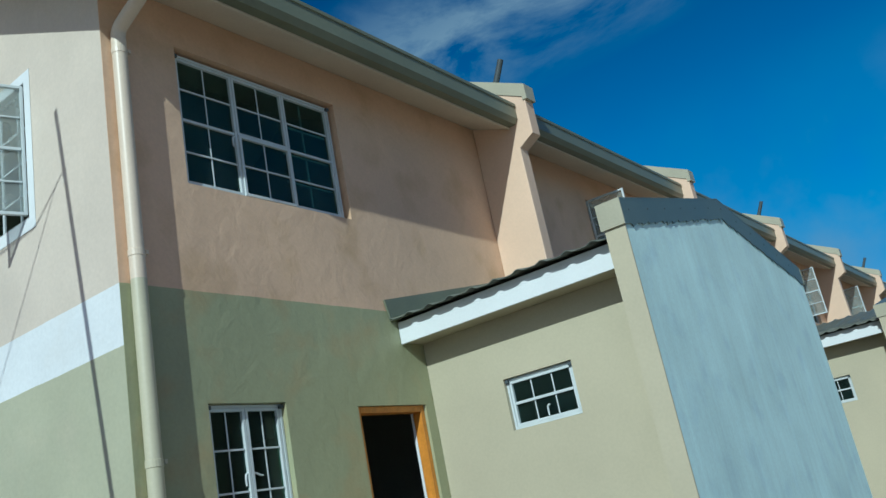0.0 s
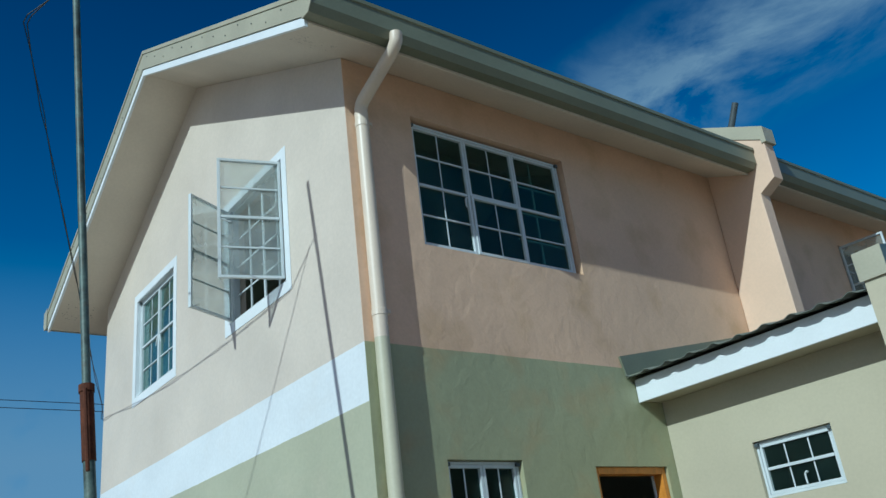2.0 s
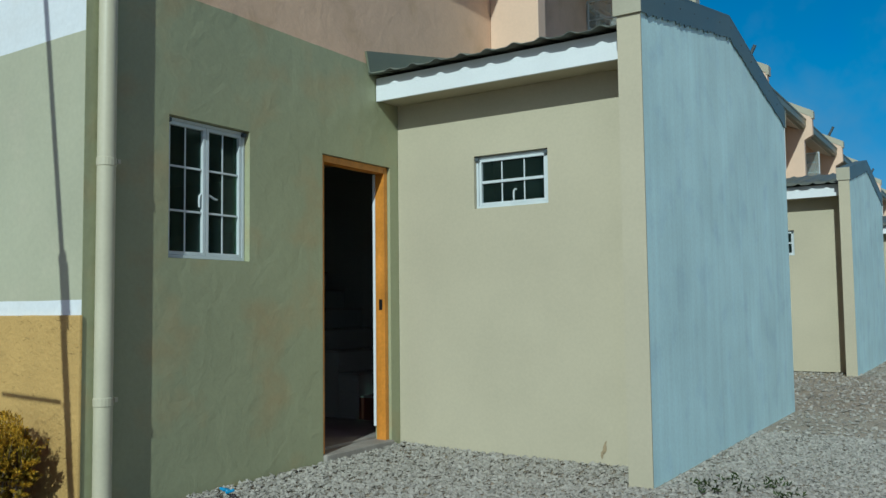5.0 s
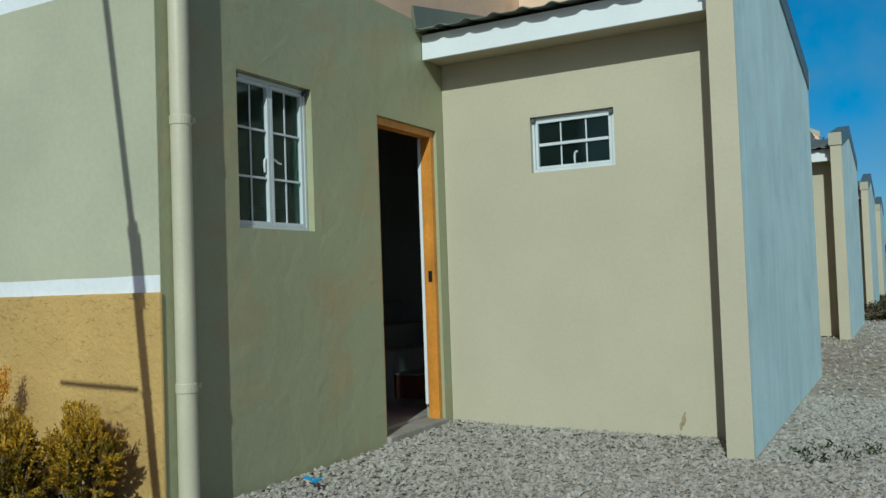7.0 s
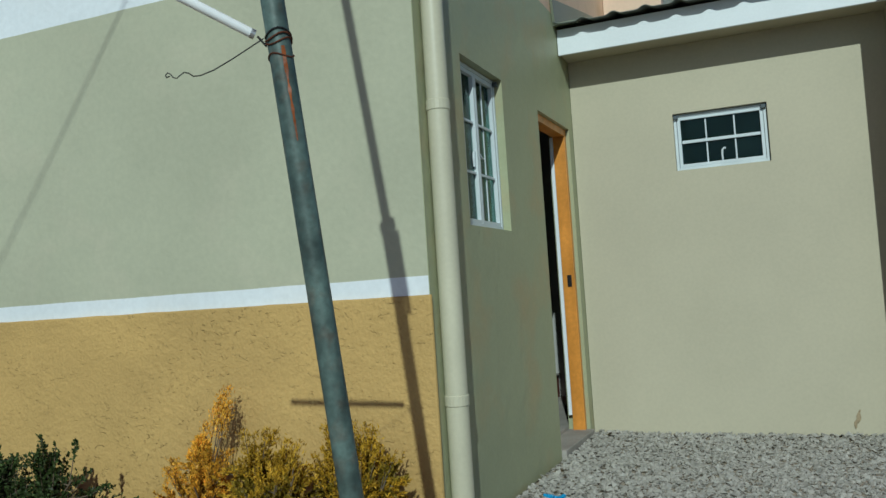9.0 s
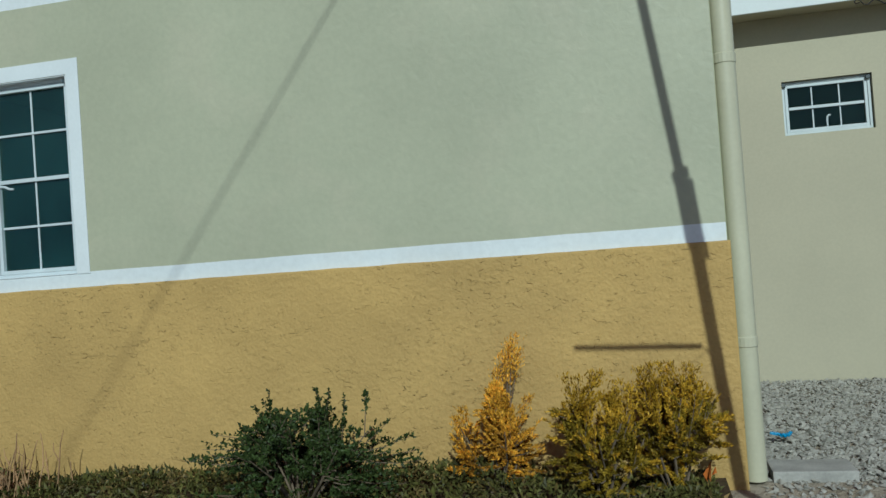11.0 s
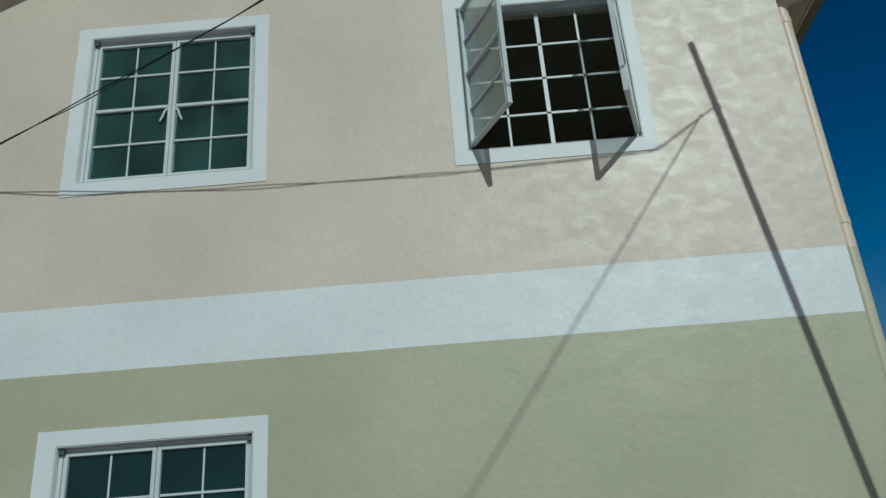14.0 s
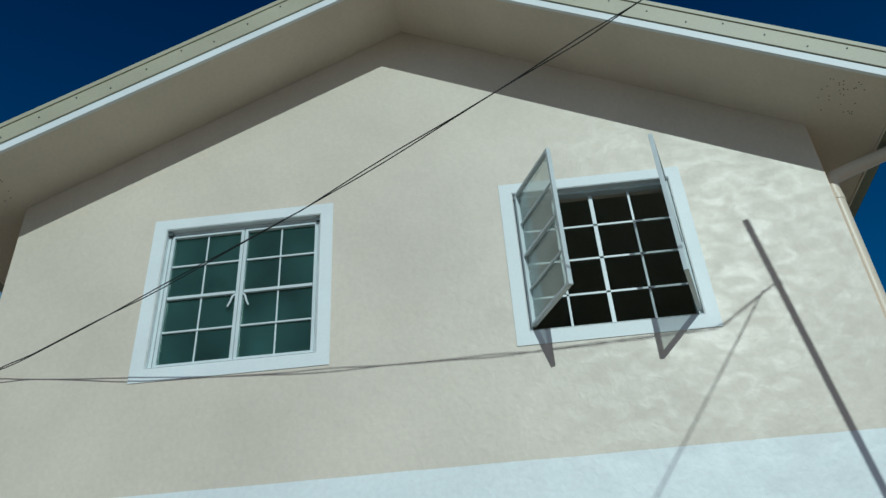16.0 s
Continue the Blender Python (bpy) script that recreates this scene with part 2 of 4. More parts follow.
PEACH = (0.74, 0.57, 0.45)
# gable peach, with the washed-out sheen of glancing sun put into the colour
SHEEN_PALE_PEACH = (0.65, 0.575, 0.485)
# front wall peach, with the orange of its bounce-lit shade put into the colour
SHADE_WARM_PEACH = (0.71, 0.50, 0.345)
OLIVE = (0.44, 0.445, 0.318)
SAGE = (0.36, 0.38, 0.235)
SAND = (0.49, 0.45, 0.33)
WHITE = (0.74, 0.78, 0.80)
MUSTARD = (0.51, 0.34, 0.12)
GABLE_BANDS = [(0, OLIVE), (1.031, WHITE), (1.108, OLIVE), (2.49, WHITE), (2.86, SHEEN_PALE_PEACH)]
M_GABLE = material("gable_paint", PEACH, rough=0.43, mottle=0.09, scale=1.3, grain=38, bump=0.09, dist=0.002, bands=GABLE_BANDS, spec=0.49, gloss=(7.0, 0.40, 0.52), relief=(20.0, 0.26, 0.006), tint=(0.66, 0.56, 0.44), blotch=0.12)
M_SIDE = material("side_paint", PEACH, rough=0.5, mottle=0.09, scale=1.1, grain=45, bump=0.14, dist=0.003, bands=[(0, SAGE), (2.86, SHADE_WARM_PEACH)], spec=0.36, relief=(7.0, 0.6, 0.012), tint=(0.46, 0.30, 0.14), blotch=0.42)
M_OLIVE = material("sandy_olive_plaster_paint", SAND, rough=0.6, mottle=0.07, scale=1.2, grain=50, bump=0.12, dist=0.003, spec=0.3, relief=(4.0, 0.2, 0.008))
M_PEACH = material("peach_plaster_paint", (0.74, 0.545, 0.40), rough=0.55, mottle=0.07, scale=1.4, grain=45, bump=0.12, dist=0.003, spec=0.3, relief=(5.0, 0.2, 0.008))
M_STUCCO = material("mustard_stucco", MUSTARD, rough=0.7, mottle=0.13, scale=2.2, grain=75, bump=0.6, dist=0.005, spec=0.3, relief=(75.0, 0.4, 0.004), chips=(28.0, 0.64, 0.0045, 0.03))
M_BLUE = material("pale_blue_primer", (0.68, 0.91, 0.91), rough=0.7, mottle=0.10, scale=1.6, grain=40, bump=0.2, dist=0.003, streak=0.065, spec=0.25, relief=(6.0, 0.2, 0.008), tint=(0.52, 0.72, 0.80), blotch=0.5)
M_WHITE = material("white_paint", WHITE, rough=0.5, mottle=0.05, scale=3, grain=70, bump=0.08, spec=0.4)
M_STEEL = material("white_steel_paint", (0.60, 0.66, 0.68), rough=0.4, mottle=0.07, scale=6, grain=90, bump=0.05, spec=0.45)
M_SOFFIT = material("soffit_paint", (0.68, 0.62, 0.52), rough=0.6, mottle=0.08, scale=1.5, grain=40, bump=0.08, spec=0.3)
M_FLASH = material("beige_flashing", (0.41, 0.395, 0.295), rough=0.45, mottle=0.10, scale=2.5, grain=60, bump=0.05, spec=0.5, coat=0.1)
M_GUTTER = material("olive_gutter_metal", (0.185, 0.205, 0.145), rough=0.38, mottle=0.12, scale=2.0, grain=60, bump=0.05, spec=0.5)
M_CAP = material("grey_green_flashing", (0.115, 0.155, 0.152), rough=0.42, mottle=0.15, scale=2.0, grain=60, bump=0.06, spec=0.5)
M_ROOF = material("corrugated_roof_metal", (0.13, 0.15, 0.13), rough=0.45, mottle=0.2, scale=3, grain=70, bump=0.08, tint=(0.20, 0.20, 0.16), spec=0.5)
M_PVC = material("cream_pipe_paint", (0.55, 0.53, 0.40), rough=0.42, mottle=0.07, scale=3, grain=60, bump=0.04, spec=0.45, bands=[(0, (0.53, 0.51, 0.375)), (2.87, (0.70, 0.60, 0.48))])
M_WOOD = material("orange_varnished_wood", (0.66, 0.27, 0.04), rough=0.4, mottle=0.22, scale=4, grain=40, bump=0.1, streak=0.2, spec=0.45)
M_GALV = material("galvanised_steel", (0.10, 0.145, 0.13), rough=0.5, metal=0.15, mottle=0.5, scale=11, grain=70, bump=0.25, spec=0.4, tint=(0.13, 0.085, 0.055), blotch=0.45, streak=0.3)
M_RUST = material("rusted_steel", (0.11, 0.04, 0.022), rough=0.8, mottle=0.4, scale=18, grain=90, bump=0.3, spec=0.2)
M_STAIN = material("rust_stain", (0.27, 0.075, 0.02), rough=0.7, mottle=0.4, scale=22, grain=90, bump=0.15, spec=0.2, tint=(0.25, 0.2, 0.18))
M_BLACK = material("black_cable_jacket", (0.015, 0.015, 0.017), rough=0.5, mottle=0.2, scale=8, grain=80, bump=0.05)
M_DARK = material("dark_pipe_paint", (0.07, 0.09, 0.10), rough=0.5, mottle=0.25, scale=8, grain=80, bump=0.1)
M_SLAB = material("pale_worn_concrete", (0.42, 0.41, 0.38), rough=0.85, mottle=0.25, scale=9, grain=90, bump=0.4, dist=0.004, spec=0.2)
M_CONC = material("bare_concrete", (0.33, 0.31, 0.28), rough=0.8, mottle=0.2, scale=5, grain=70, bump=0.3, dist=0.004, spec=0.2)
M_INNER = material("bare_interior_plaster", (0.36, 0.36, 0.34), rough=0.6, mottle=0.06, scale=1.2, grain=50, bump=0.05)
M_MAROON = material("maroon_riser_paint", (0.16, 0.045, 0.03), rough=0.5, mottle=0.15, scale=6, grain=60, bump=0.06)
M_TUBE = material("white_tube_glass", (0.86, 0.88, 0.88), rough=0.25, mottle=0.03, scale=8, grain=80, bump=0.0, spec=0.5)
M_ALU = material("aluminium_end_cap", (0.55, 0.56, 0.57), rough=0.35, metal=0.9, mottle=0.1, scale=20, grain=90, bump=0.03)
# earth tone lightened and warmed so that its bounce fills shade on the walls
M_GROUND = material("gravelly_earth", (0.44, 0.385, 0.305), rough=0.9, mottle=0.18, scale=1.2, grain=38, bump=0.8, dist=0.02, spec=0.15, tint=(0.34, 0.28, 0.20), relief=(90.0, 0.7, 0.012))
M_SOIL = material("planting_soil", (0.09, 0.065, 0.04), rough=0.95, mottle=0.35, scale=6, grain=45, bump=0.7, dist=0.015, spec=0.1, tint=(0.06, 0.07, 0.03))
M_STONE = material("crushed_stone", (0.37, 0.355, 0.315), rough=0.9, mottle=0.12, scale=30, grain=120, bump=0.2, dist=0.002, spec=0.1, island=0.18)
M_LEAF = material("dark_green_leaf", (0.04, 0.062, 0.016), rough=0.5, mottle=0.3, scale=20, grain=80, bump=0.0, spec=0.22, island=0.45)
M_GOLD = material("golden_foliage", (0.72, 0.375, 0.035), rough=0.55, mottle=0.3, scale=12, grain=80, bump=0.0, spec=0.3, island=0.4)
M_GOLDGREEN = material("olive_gold_foliage", (0.47, 0.28, 0.02), rough=0.55, mottle=0.35, scale=9, grain=80, bump=0.0, spec=0.3, island=0.45)
M_DEADLEAF = material("orange_dead_leaf", (0.55, 0.16, 0.03), rough=0.6, mottle=0.3, scale=30, grain=80, bump=0.0, spec=0.2)
M_OLIVELEAF = material("olive_foliage", (0.24, 0.165, 0.013), rough=0.55, mottle=0.35, scale=9, grain=80, bump=0.0, spec=0.3, island=0.45)
M_GOLDDARK = material("dull_gold_foliage", (0.42, 0.20, 0.02), rough=0.55, mottle=0.35, scale=9, grain=80, bump=0.0, spec=0.3, island=0.45)
M_COVER = material("ground_cover_leaf", (0.10, 0.10, 0.026), rough=0.55, mottle=0.35, scale=5, grain=60, bump=0.0, spec=0.3, island=0.55, tint=(0.22, 0.12, 0.05))
M_STRAW = material("dry_straw_stem", (0.40, 0.25, 0.13), rough=0.8, mottle=0.3, scale=14, grain=80, bump=0.0, spec=0.2, island=0.4)
M_TWIG = material("grey_brown_twig", (0.17, 0.13, 0.09), rough=0.8, mottle=0.3, scale=20, grain=90, bump=0.1, spec=0.2)
M_FAR = material("dry_far_scrub", (0.06, 0.06, 0.03), rough=0.9, mottle=0.4, scale=0.4, grain=3, bump=0.0, spec=0.1, island=0.5, tint=(0.15, 0.11, 0.06))
M_FIELD = material("bare_brown_earth", (0.17, 0.135, 0.095), rough=0.95, mottle=0.4, scale=0.8, grain=12, bump=0.6, dist=0.03, spec=0.1, tint=(0.09, 0.085, 0.045))
M_LITTER = material("blue_plastic_film", (0.03, 0.28, 0.55), rough=0.3, mottle=0.2, scale=40, grain=90, bump=0.1, spec=0.5)
M_CHIP = material("bare_plaster", (0.34, 0.27, 0.17), rough=0.9, mottle=0.4, scale=30, grain=90, bump=0.5, dist=0.004, spec=0.1)
M_LOCK = material("dark_lock_plate", (0.03, 0.03, 0.03), rough=0.4, metal=0.6, mottle=0.1, scale=30, grain=90, bump=0.05)
M_GLASS = glass_material("tinted_window_glass", (0.55, 0.70, 0.66), 0.030, 0.018, sheen=0.3)
M_GABLEGLASS = glass_material("grey_green_window_glass", (0.5, 0.72, 0.68), 0.06, 0.035, (0.18, 0.50, 0.50), 1.0)
M_HAZEGLASS = glass_material("hazy_teal_window_glass", (0.6, 0.8, 0.76), 0.125, 0.03, (0.22, 0.50, 0.46), 0.9)
M_SASHGLASS = glass_material("hazy_sash_glass", (0.94, 0.97, 0.96), 0.25, 0.05, (0.72, 0.77, 0.74), 0.7)

# ---- helpers for building ----


def thing(name, label="", category="", group="", kind="", at=(0, 0, 0)):
    ob = new(name)
    ob.location = at
    ob.empty_display_size = 0.1
    return tagged(ob, label, category, group, kind)


def link(name, bm, mat, smooth=False):
    me = bpy.data.meshes.new(name)
    bmesh.ops.recalc_face_normals(bm, faces=bm.faces)
    bm.to_mesh(me)
    bm.free()
    me.materials.append(mat)
    if smooth:
        for p in me.polygons:
            p.use_smooth = True
    return new(name, me)


def part(name, bm, mat, parent, label="", smooth=False):
    """One mesh object under a thing; the mesh is given in world metres."""
    ob = link(name, bm, mat, smooth)
    ob.parent = parent
    if parent.data is None:
        ob.matrix_parent_inverse = Matrix.Translation(-parent.location)
    return tagged(ob, label)


def solid(name, bm, mat, label, category, kind="", group="", smooth=False):
    return tagged(link(name, bm, mat, smooth), label, category, group, kind)


def box(x0, x1, y0, y1, z0, z1, bm=None, bevel=0.0, m=None):
    bm = bm or bmesh.new()
    co = [(x, y, z) for x in sorted((x0, x1)) for y in sorted((y0, y1)) for z in sorted((z0, z1))]
    if m is not None:
        co = [m @ Vector(c) for c in co]
    v = [bm.verts.new(c) for c in co]
    f = [bm.faces.new([v[i] for i in q]) for q in ((0, 1, 3, 2), (4, 6, 7, 5), (0, 4, 5, 1), (2, 3, 7, 6), (0, 2, 6, 4), (1, 5, 7, 3))]
    if bevel:
        bmesh.ops.recalc_face_normals(bm, faces=f)
        bmesh.ops.bevel(bm, geom=list({e for q in f for e in q.edges}), offset=bevel, segments=2, affect="EDGES", profile=0.6)
    return bm


def prism(outline, axis, a, b, bm=None, bevel=0.0):
    """An outline in the other two axes, drawn out along axis from a to b."""
    bm = bm or bmesh.new()

    def at(p, w):
        return {"x": (w, p[0], p[1]), "y": (p[0], w, p[1]), "z": (p[0], p[1], w)}[axis]
    lo = [bm.verts.new(at(p, a)) for p in outline]
    hi = [bm.verts.new(at(p, b)) for p in outline]
    fs = [bm.faces.new(lo), bm.faces.new(hi[::-1])]
    n = len(outline)
    for i in range(n):
        fs.append(bm.faces.new((lo[i], lo[(i + 1) % n], hi[(i + 1) % n], hi[i])))
    if bevel:
        bmesh.ops.recalc_face_normals(bm, faces=fs)
        bmesh.ops.bevel(bm, geom=list({e for q in fs for e in q.edges}), offset=bevel, segments=2, affect="EDGES", profile=0.6)
    return bm


def tube(points, radius, sides=10, bm=None, caps=True):
    bm = bm or bmesh.new()
    pts = [Vector(p) for p in points]
    rad = radius if isinstance(radius, (list, tuple)) else [radius] * len(pts)
    rings, up = [], None
    for i, p in enumerate(pts):
        d = (pts[min(i + 1, len(pts) - 1)] - pts[max(i - 1, 0)]).normalized()
        if up is None:
            up = d.orthogonal().normalized()
        up = (up - d * up.dot(d)).normalized()
        w = d.cross(up)
        rings.append([bm.verts.new(p + (up * math.cos(2 * math.pi * k / sides) + w * math.sin(2 * math.pi * k / sides)) * rad[i]) for k in range(sides)])
    for a, b in zip(rings, rings[1:]):
        for k in range(sides):
            bm.faces.new((a[k], a[(k + 1) % sides], b[(k + 1) % sides], b[k]))
    if caps:
        for end in (rings[0][::-1], rings[-1]):
            for e in bm.faces.new(end).edges:
                e.smooth = False
    return bm


def wall(origin, u, n, length, height, thick, holes, gable=None):
    """A plastered wall with openings right through it; u runs along it, n is its outward side, gable the run and height of a peak."""
    bm = bmesh.new()
    o, u, n = Vector(origin), Vector(u), Vector(n)
    us = sorted({0.0, length, *(h[0] for h in holes), *(h[1] for h in holes)} | ({gable[0]} if gable else set()))
    zs = sorted({0.0, height, *(h[2] for h in holes), *(h[3] for h in holes)})
    cache = {}

    def v(a, z, k):
        key = (round(a, 5), round(z, 5), k)
        if key not in cache:
            cache[key] = bm.verts.new(o + u * a + Vector((0, 0, z)) - n * (thick * k))
        return cache[key]

    def full(i, j):
        if not (0 <= i < len(us) - 1 and 0 <= j < len(zs) - 1):
            return False
        a, z = (us[i] + us[i + 1]) / 2, (zs[j] + zs[j + 1]) / 2
        return not any(h[0] < a < h[1] and h[2] < z < h[3] for h in holes)
    for i in range(len(us) - 1):
        for j in range(len(zs) - 1):
            if not full(i, j):
                continue
            a, b, c, d = us[i], us[i + 1], zs[j], zs[j + 1]
            for k in (0, 1):
                bm.faces.new((v(a, c, k), v(b, c, k), v(b, d, k), v(a, d, k)))
            for p, q, e in ((i - 1, j, ((a, c), (a, d))), (i + 1, j, ((b, c), (b, d))), (i, j - 1, ((a, c), (b, c))), (i, j + 1, ((a, d), (b, d)))):
                if not full(p, q) and not (gable and q == len(zs) - 1):
                    bm.faces.new((v(*e[0], 0), v(*e[1], 0), v(*e[1], 1), v(*e[0], 1)))
    if gable:
        for k in (0, 1):
            bm.faces.new([v(a, height, k) for a in us] + [v(*gable, k)])
        for a in (0.0, length):
            bm.faces.new((v(a, height, 0), v(*gable, 0), v(*gable, 1), v(a, height, 1)))
    return bm


# places of the row of houses
CX, LX, CY = -5.17, -10.38, 2.44          # long front wall, back wall, gable wall
RX, SLOPE = -7.775, 0.522                 # ridge and roof slope
UNIT, MID = 4.255, 6.705                  # width of one house, first party wall
PAIR = 2 * UNIT
ROWEND = CY + UNIT * 9
RAKE = 1.92                               # front edge of the gable overhang
EAVE = -4.745                             # edge of the eaves


def soffit_z(x):
    return 6.31 - SLOPE * abs(x - RX)


def roof_z(x):
    return 6.55 - SLOPE * abs(x - RX)


# openings, seen from outside: along the wall, then heights
G0 = (-9.29, -8.305, 1.10, 2.115)
G1 = (-9.36, -8.345, 3.62, 4.635)
G2 = (-7.11, -6.118, 3.62, 4.635)
UW = (3.005, 4.50, 3.61, 4.60)
DW = (2.97, 3.585, 1.342, 2.152)
DOOR = (4.265, 5.04, 0.0, 2.115)
SW = (-4.485, -3.89, 1.757, 2.142)

# ---- ground ----
bm = bmesh.new()
rings = [0.0, 6, 14, 30, 70, 160, 400, 1200, 4000]
for a, b in zip(rings, rings[1:]):
    for k in range(24):
        p, q = 2 * math.pi * k / 24, 2 * math.pi * (k + 1) / 24
        quad = [(-3 + r * math.cos(s), 4 + r * math.sin(s), -0.012 - 0.0008 * r) for r, s in ((a, p), (b, p), (b, q), (a, q))]
        quad = quad if a else [quad[0], quad[1], quad[2]]
        bm.faces.new([bm.verts.new(c) for c in quad])
bmesh.ops.remove_doubles(bm, verts=bm.verts, dist=0.001)
solid("ground", bm, M_GROUND, "crushed-stone yard, toned warm for its bounce light, running out to open land", "ground", "structure")
bm = bmesh.new()
nx, ny = 60, 14
grid = [[bm.verts.new((-12.5 + 7.25 * i / nx, 1.15 + 1.29 * j / ny,
                       0.004 + 0.035 * min(1, j / 4) + 0.02 * noise.noise(Vector((i * 0.4, j * 0.5, 3))) * (0 < i < nx))) for j in range(ny + 1)] for i in range(nx + 1)]
for i in range(nx):
    for j in range(ny):
        bm.faces.new((grid[i][j], grid[i + 1][j], grid[i + 1][j + 1], grid[i][j + 1]))
solid("planting_bed", bm, M_SOIL, "dark planting soil along the foot of the mustard wall", "planting bed", "structure", smooth=True)

# ---- main walls ----
WT = 0.15
holes = [(h[0] - LX, h[1] - LX, h[2], h[3]) for h in (G0, G1, G2)]
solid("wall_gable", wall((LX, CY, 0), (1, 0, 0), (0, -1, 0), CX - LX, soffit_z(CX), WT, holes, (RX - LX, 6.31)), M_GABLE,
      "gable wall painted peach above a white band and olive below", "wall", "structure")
holes = [(h[0] - CY - WT, h[1] - CY - WT, h[2], h[3]) for h in ((2.996, 4.535, 3.602, 4.63), DW, DOOR)]
for k in range(1, 9):
    far = CY + k * UNIT
    if k % 2:
        ws = (far + UNIT - (UW[1] - CY), far + UNIT - (UW[0] - CY))
    else:
        ws = (far + UW[0] - CY, far + UW[1] - CY)
    holes.append((ws[0] - CY - WT, ws[1] - CY - WT, UW[2], UW[3]))
UPPER = [(h[0] + CY + WT, h[1] + CY + WT, UW[2], UW[3]) for h in holes if h[2] == UW[2]]
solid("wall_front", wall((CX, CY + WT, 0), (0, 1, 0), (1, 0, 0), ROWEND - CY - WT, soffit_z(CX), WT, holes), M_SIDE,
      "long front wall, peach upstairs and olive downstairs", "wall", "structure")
solid("wall_back", box(LX, LX + WT, CY + WT, ROWEND, 0, soffit_z(LX)), M_PEACH, "plain peach back wall of the row", "wall", "structure")
solid("wall_end", prism([(LX + WT, 0), (CX - WT, 0), (CX - WT, soffit_z(CX - WT)), (RX, 6.31), (LX + WT, soffit_z(LX + WT))], "y", ROWEND - WT, ROWEND - 0.003),
      M_PEACH, "plain peach end wall of the row", "wall", "structure")
solid("floor", box(LX + WT, CX - WT, CY + WT, ROWEND - WT, -0.02, 0.075), M_CONC, "bare grey concrete ground floor slab", "floor", "structure")
solid("ceiling", box(LX + WT, CX - WT, CY + WT, ROWEND - WT, 2.52, 2.66), M_INNER, "white-painted slab between the storeys", "ceiling", "structure")

solid("wall_corner", box(CX, CX + 0.003, CY + 0.001, CY + WT + 0.002, 0, soffit_z(CX) - 0.004), M_SIDE, "narrow return of the gable corner painted like the front wall", "wall", "structure")

# mustard dado with trowelled relief, standing proud of the paint above it
bm = bmesh.new()
nx, nz = 640, 128
DT = 1.031
grid = []
for i in range(nx + 1):
    col = []
    for j in range(nz + 1):
        x, z = LX + (CX - LX + 0.012) * i / nx, -0.03 + (DT + 0.03) * j / nz
        p = Vector((x, z, 0))
        coarse = 0.55 + 0.45 * (i / nx) + 0.5 * noise.noise(p * 1.3)
        q = Vector((x * 15, z * 27, 2))
        r = 0.003 * noise.noise(p * 6) + coarse * (0.004 * max(0.0, 0.3 - abs(noise.noise(q))) + 0.0015 * noise.noise(p * 40) + 0.0015 * noise.noise(p * 75))
        edge = 0.0 if j in (0, nz) or i in (0, nx) else 1.0
        col.append(bm.verts.new((x, CY - 0.016 - r * edge, z + (0.004 * noise.noise(p * 6) if j == nz else 0))))
    grid.append(col)
for i in range(nx):
    for j in range(nz):
        bm.faces.new((grid[i][j], grid[i + 1][j], grid[i + 1][j + 1], grid[i][j + 1]))
rim = [bm.verts.new((LX + (CX - LX + 0.012) * i / nx, CY - 0.001, DT)) for i in range(nx + 1)]
for i in range(nx):
    bm.faces.new((grid[i][nz], grid[i + 1][nz], rim[i + 1], rim[i]))
side = [bm.verts.new((CX + 0.012, CY - 0.001, -0.03 + (DT + 0.03) * j / nz)) for j in range(nz + 1)]
for j in range(nz):
    bm.faces.new((grid[nx][j], grid[nx][j + 1], side[j + 1], side[j]))
solid("dado", bm, M_STUCCO, "rough mustard stucco dado along the gable wall", "dado", "structure", smooth=True)

# ---- roof ----
roof = thing("roof", "low pitched roof over the row with pale soffits", "roof", kind="structure")
for s, edge in ((1, EAVE), (-1, 2 * RX - EAVE)):
    part("roof_sheet", prism([(RX, 6.535), (RX, 6.55), (edge, roof_z(edge)), (edge, roof_z(edge) - 0.015)], "y", RAKE + 0.004, ROWEND + 0.4), M_ROOF, roof)
    part("soffit", prism([(RX, 6.312), (RX, 6.325), (RX + 2.605 * s, soffit_z(CX) + 0.015), (edge - 0.012 * s, soffit_z(edge) + 0.055), (edge - 0.012 * s, soffit_z(edge) + 0.042), (RX + 2.605 * s, soffit_z(CX) + 0.002)], "y", RAKE + 0.02, ROWEND + 0.35),
         M_SOFFIT, roof, "pale beige soffit lining")
    part("rake_board", prism([(RX, 6.285), (RX, 6.35), (edge, soffit_z(edge) + 0.07), (edge, soffit_z(edge) + 0.005)], "y", RAKE - 0.004, RAKE + 0.019), M_WHITE, roof, "white-painted barge board")
    part("rake_flashing", prism([(RX, 6.356), (RX, 6.525), (edge, roof_z(edge) - 0.025), (edge, soffit_z(edge) + 0.076)], "y", RAKE - 0.014, RAKE + 0.003), M_FLASH, roof, "beige barge flashing")
    part("rake_cap", prism([(RX, 6.528), (RX, 6.566), (edge, roof_z(edge) + 0.016), (edge, roof_z(edge) - 0.022)], "y", RAKE - 0.022, RAKE + 0.09), M_FLASH, roof, "beige folded rake cap")
    part("eave_board", box(edge - 0.010 * s, edge + 0.004 * s, RAKE + 0.02, ROWEND + 0.3, soffit_z(edge) + 0.036, roof_z(edge) - 0.02), M_SOFFIT, roof)
part("ridge_cap", prism([(RX - 0.16, 6.47), (RX, 6.565), (RX + 0.16, 6.47), (RX + 0.16, 6.485), (RX, 6.58), (RX - 0.16, 6.485)], "y", RAKE + 0.09, ROWEND + 0.4), M_FLASH, roof)
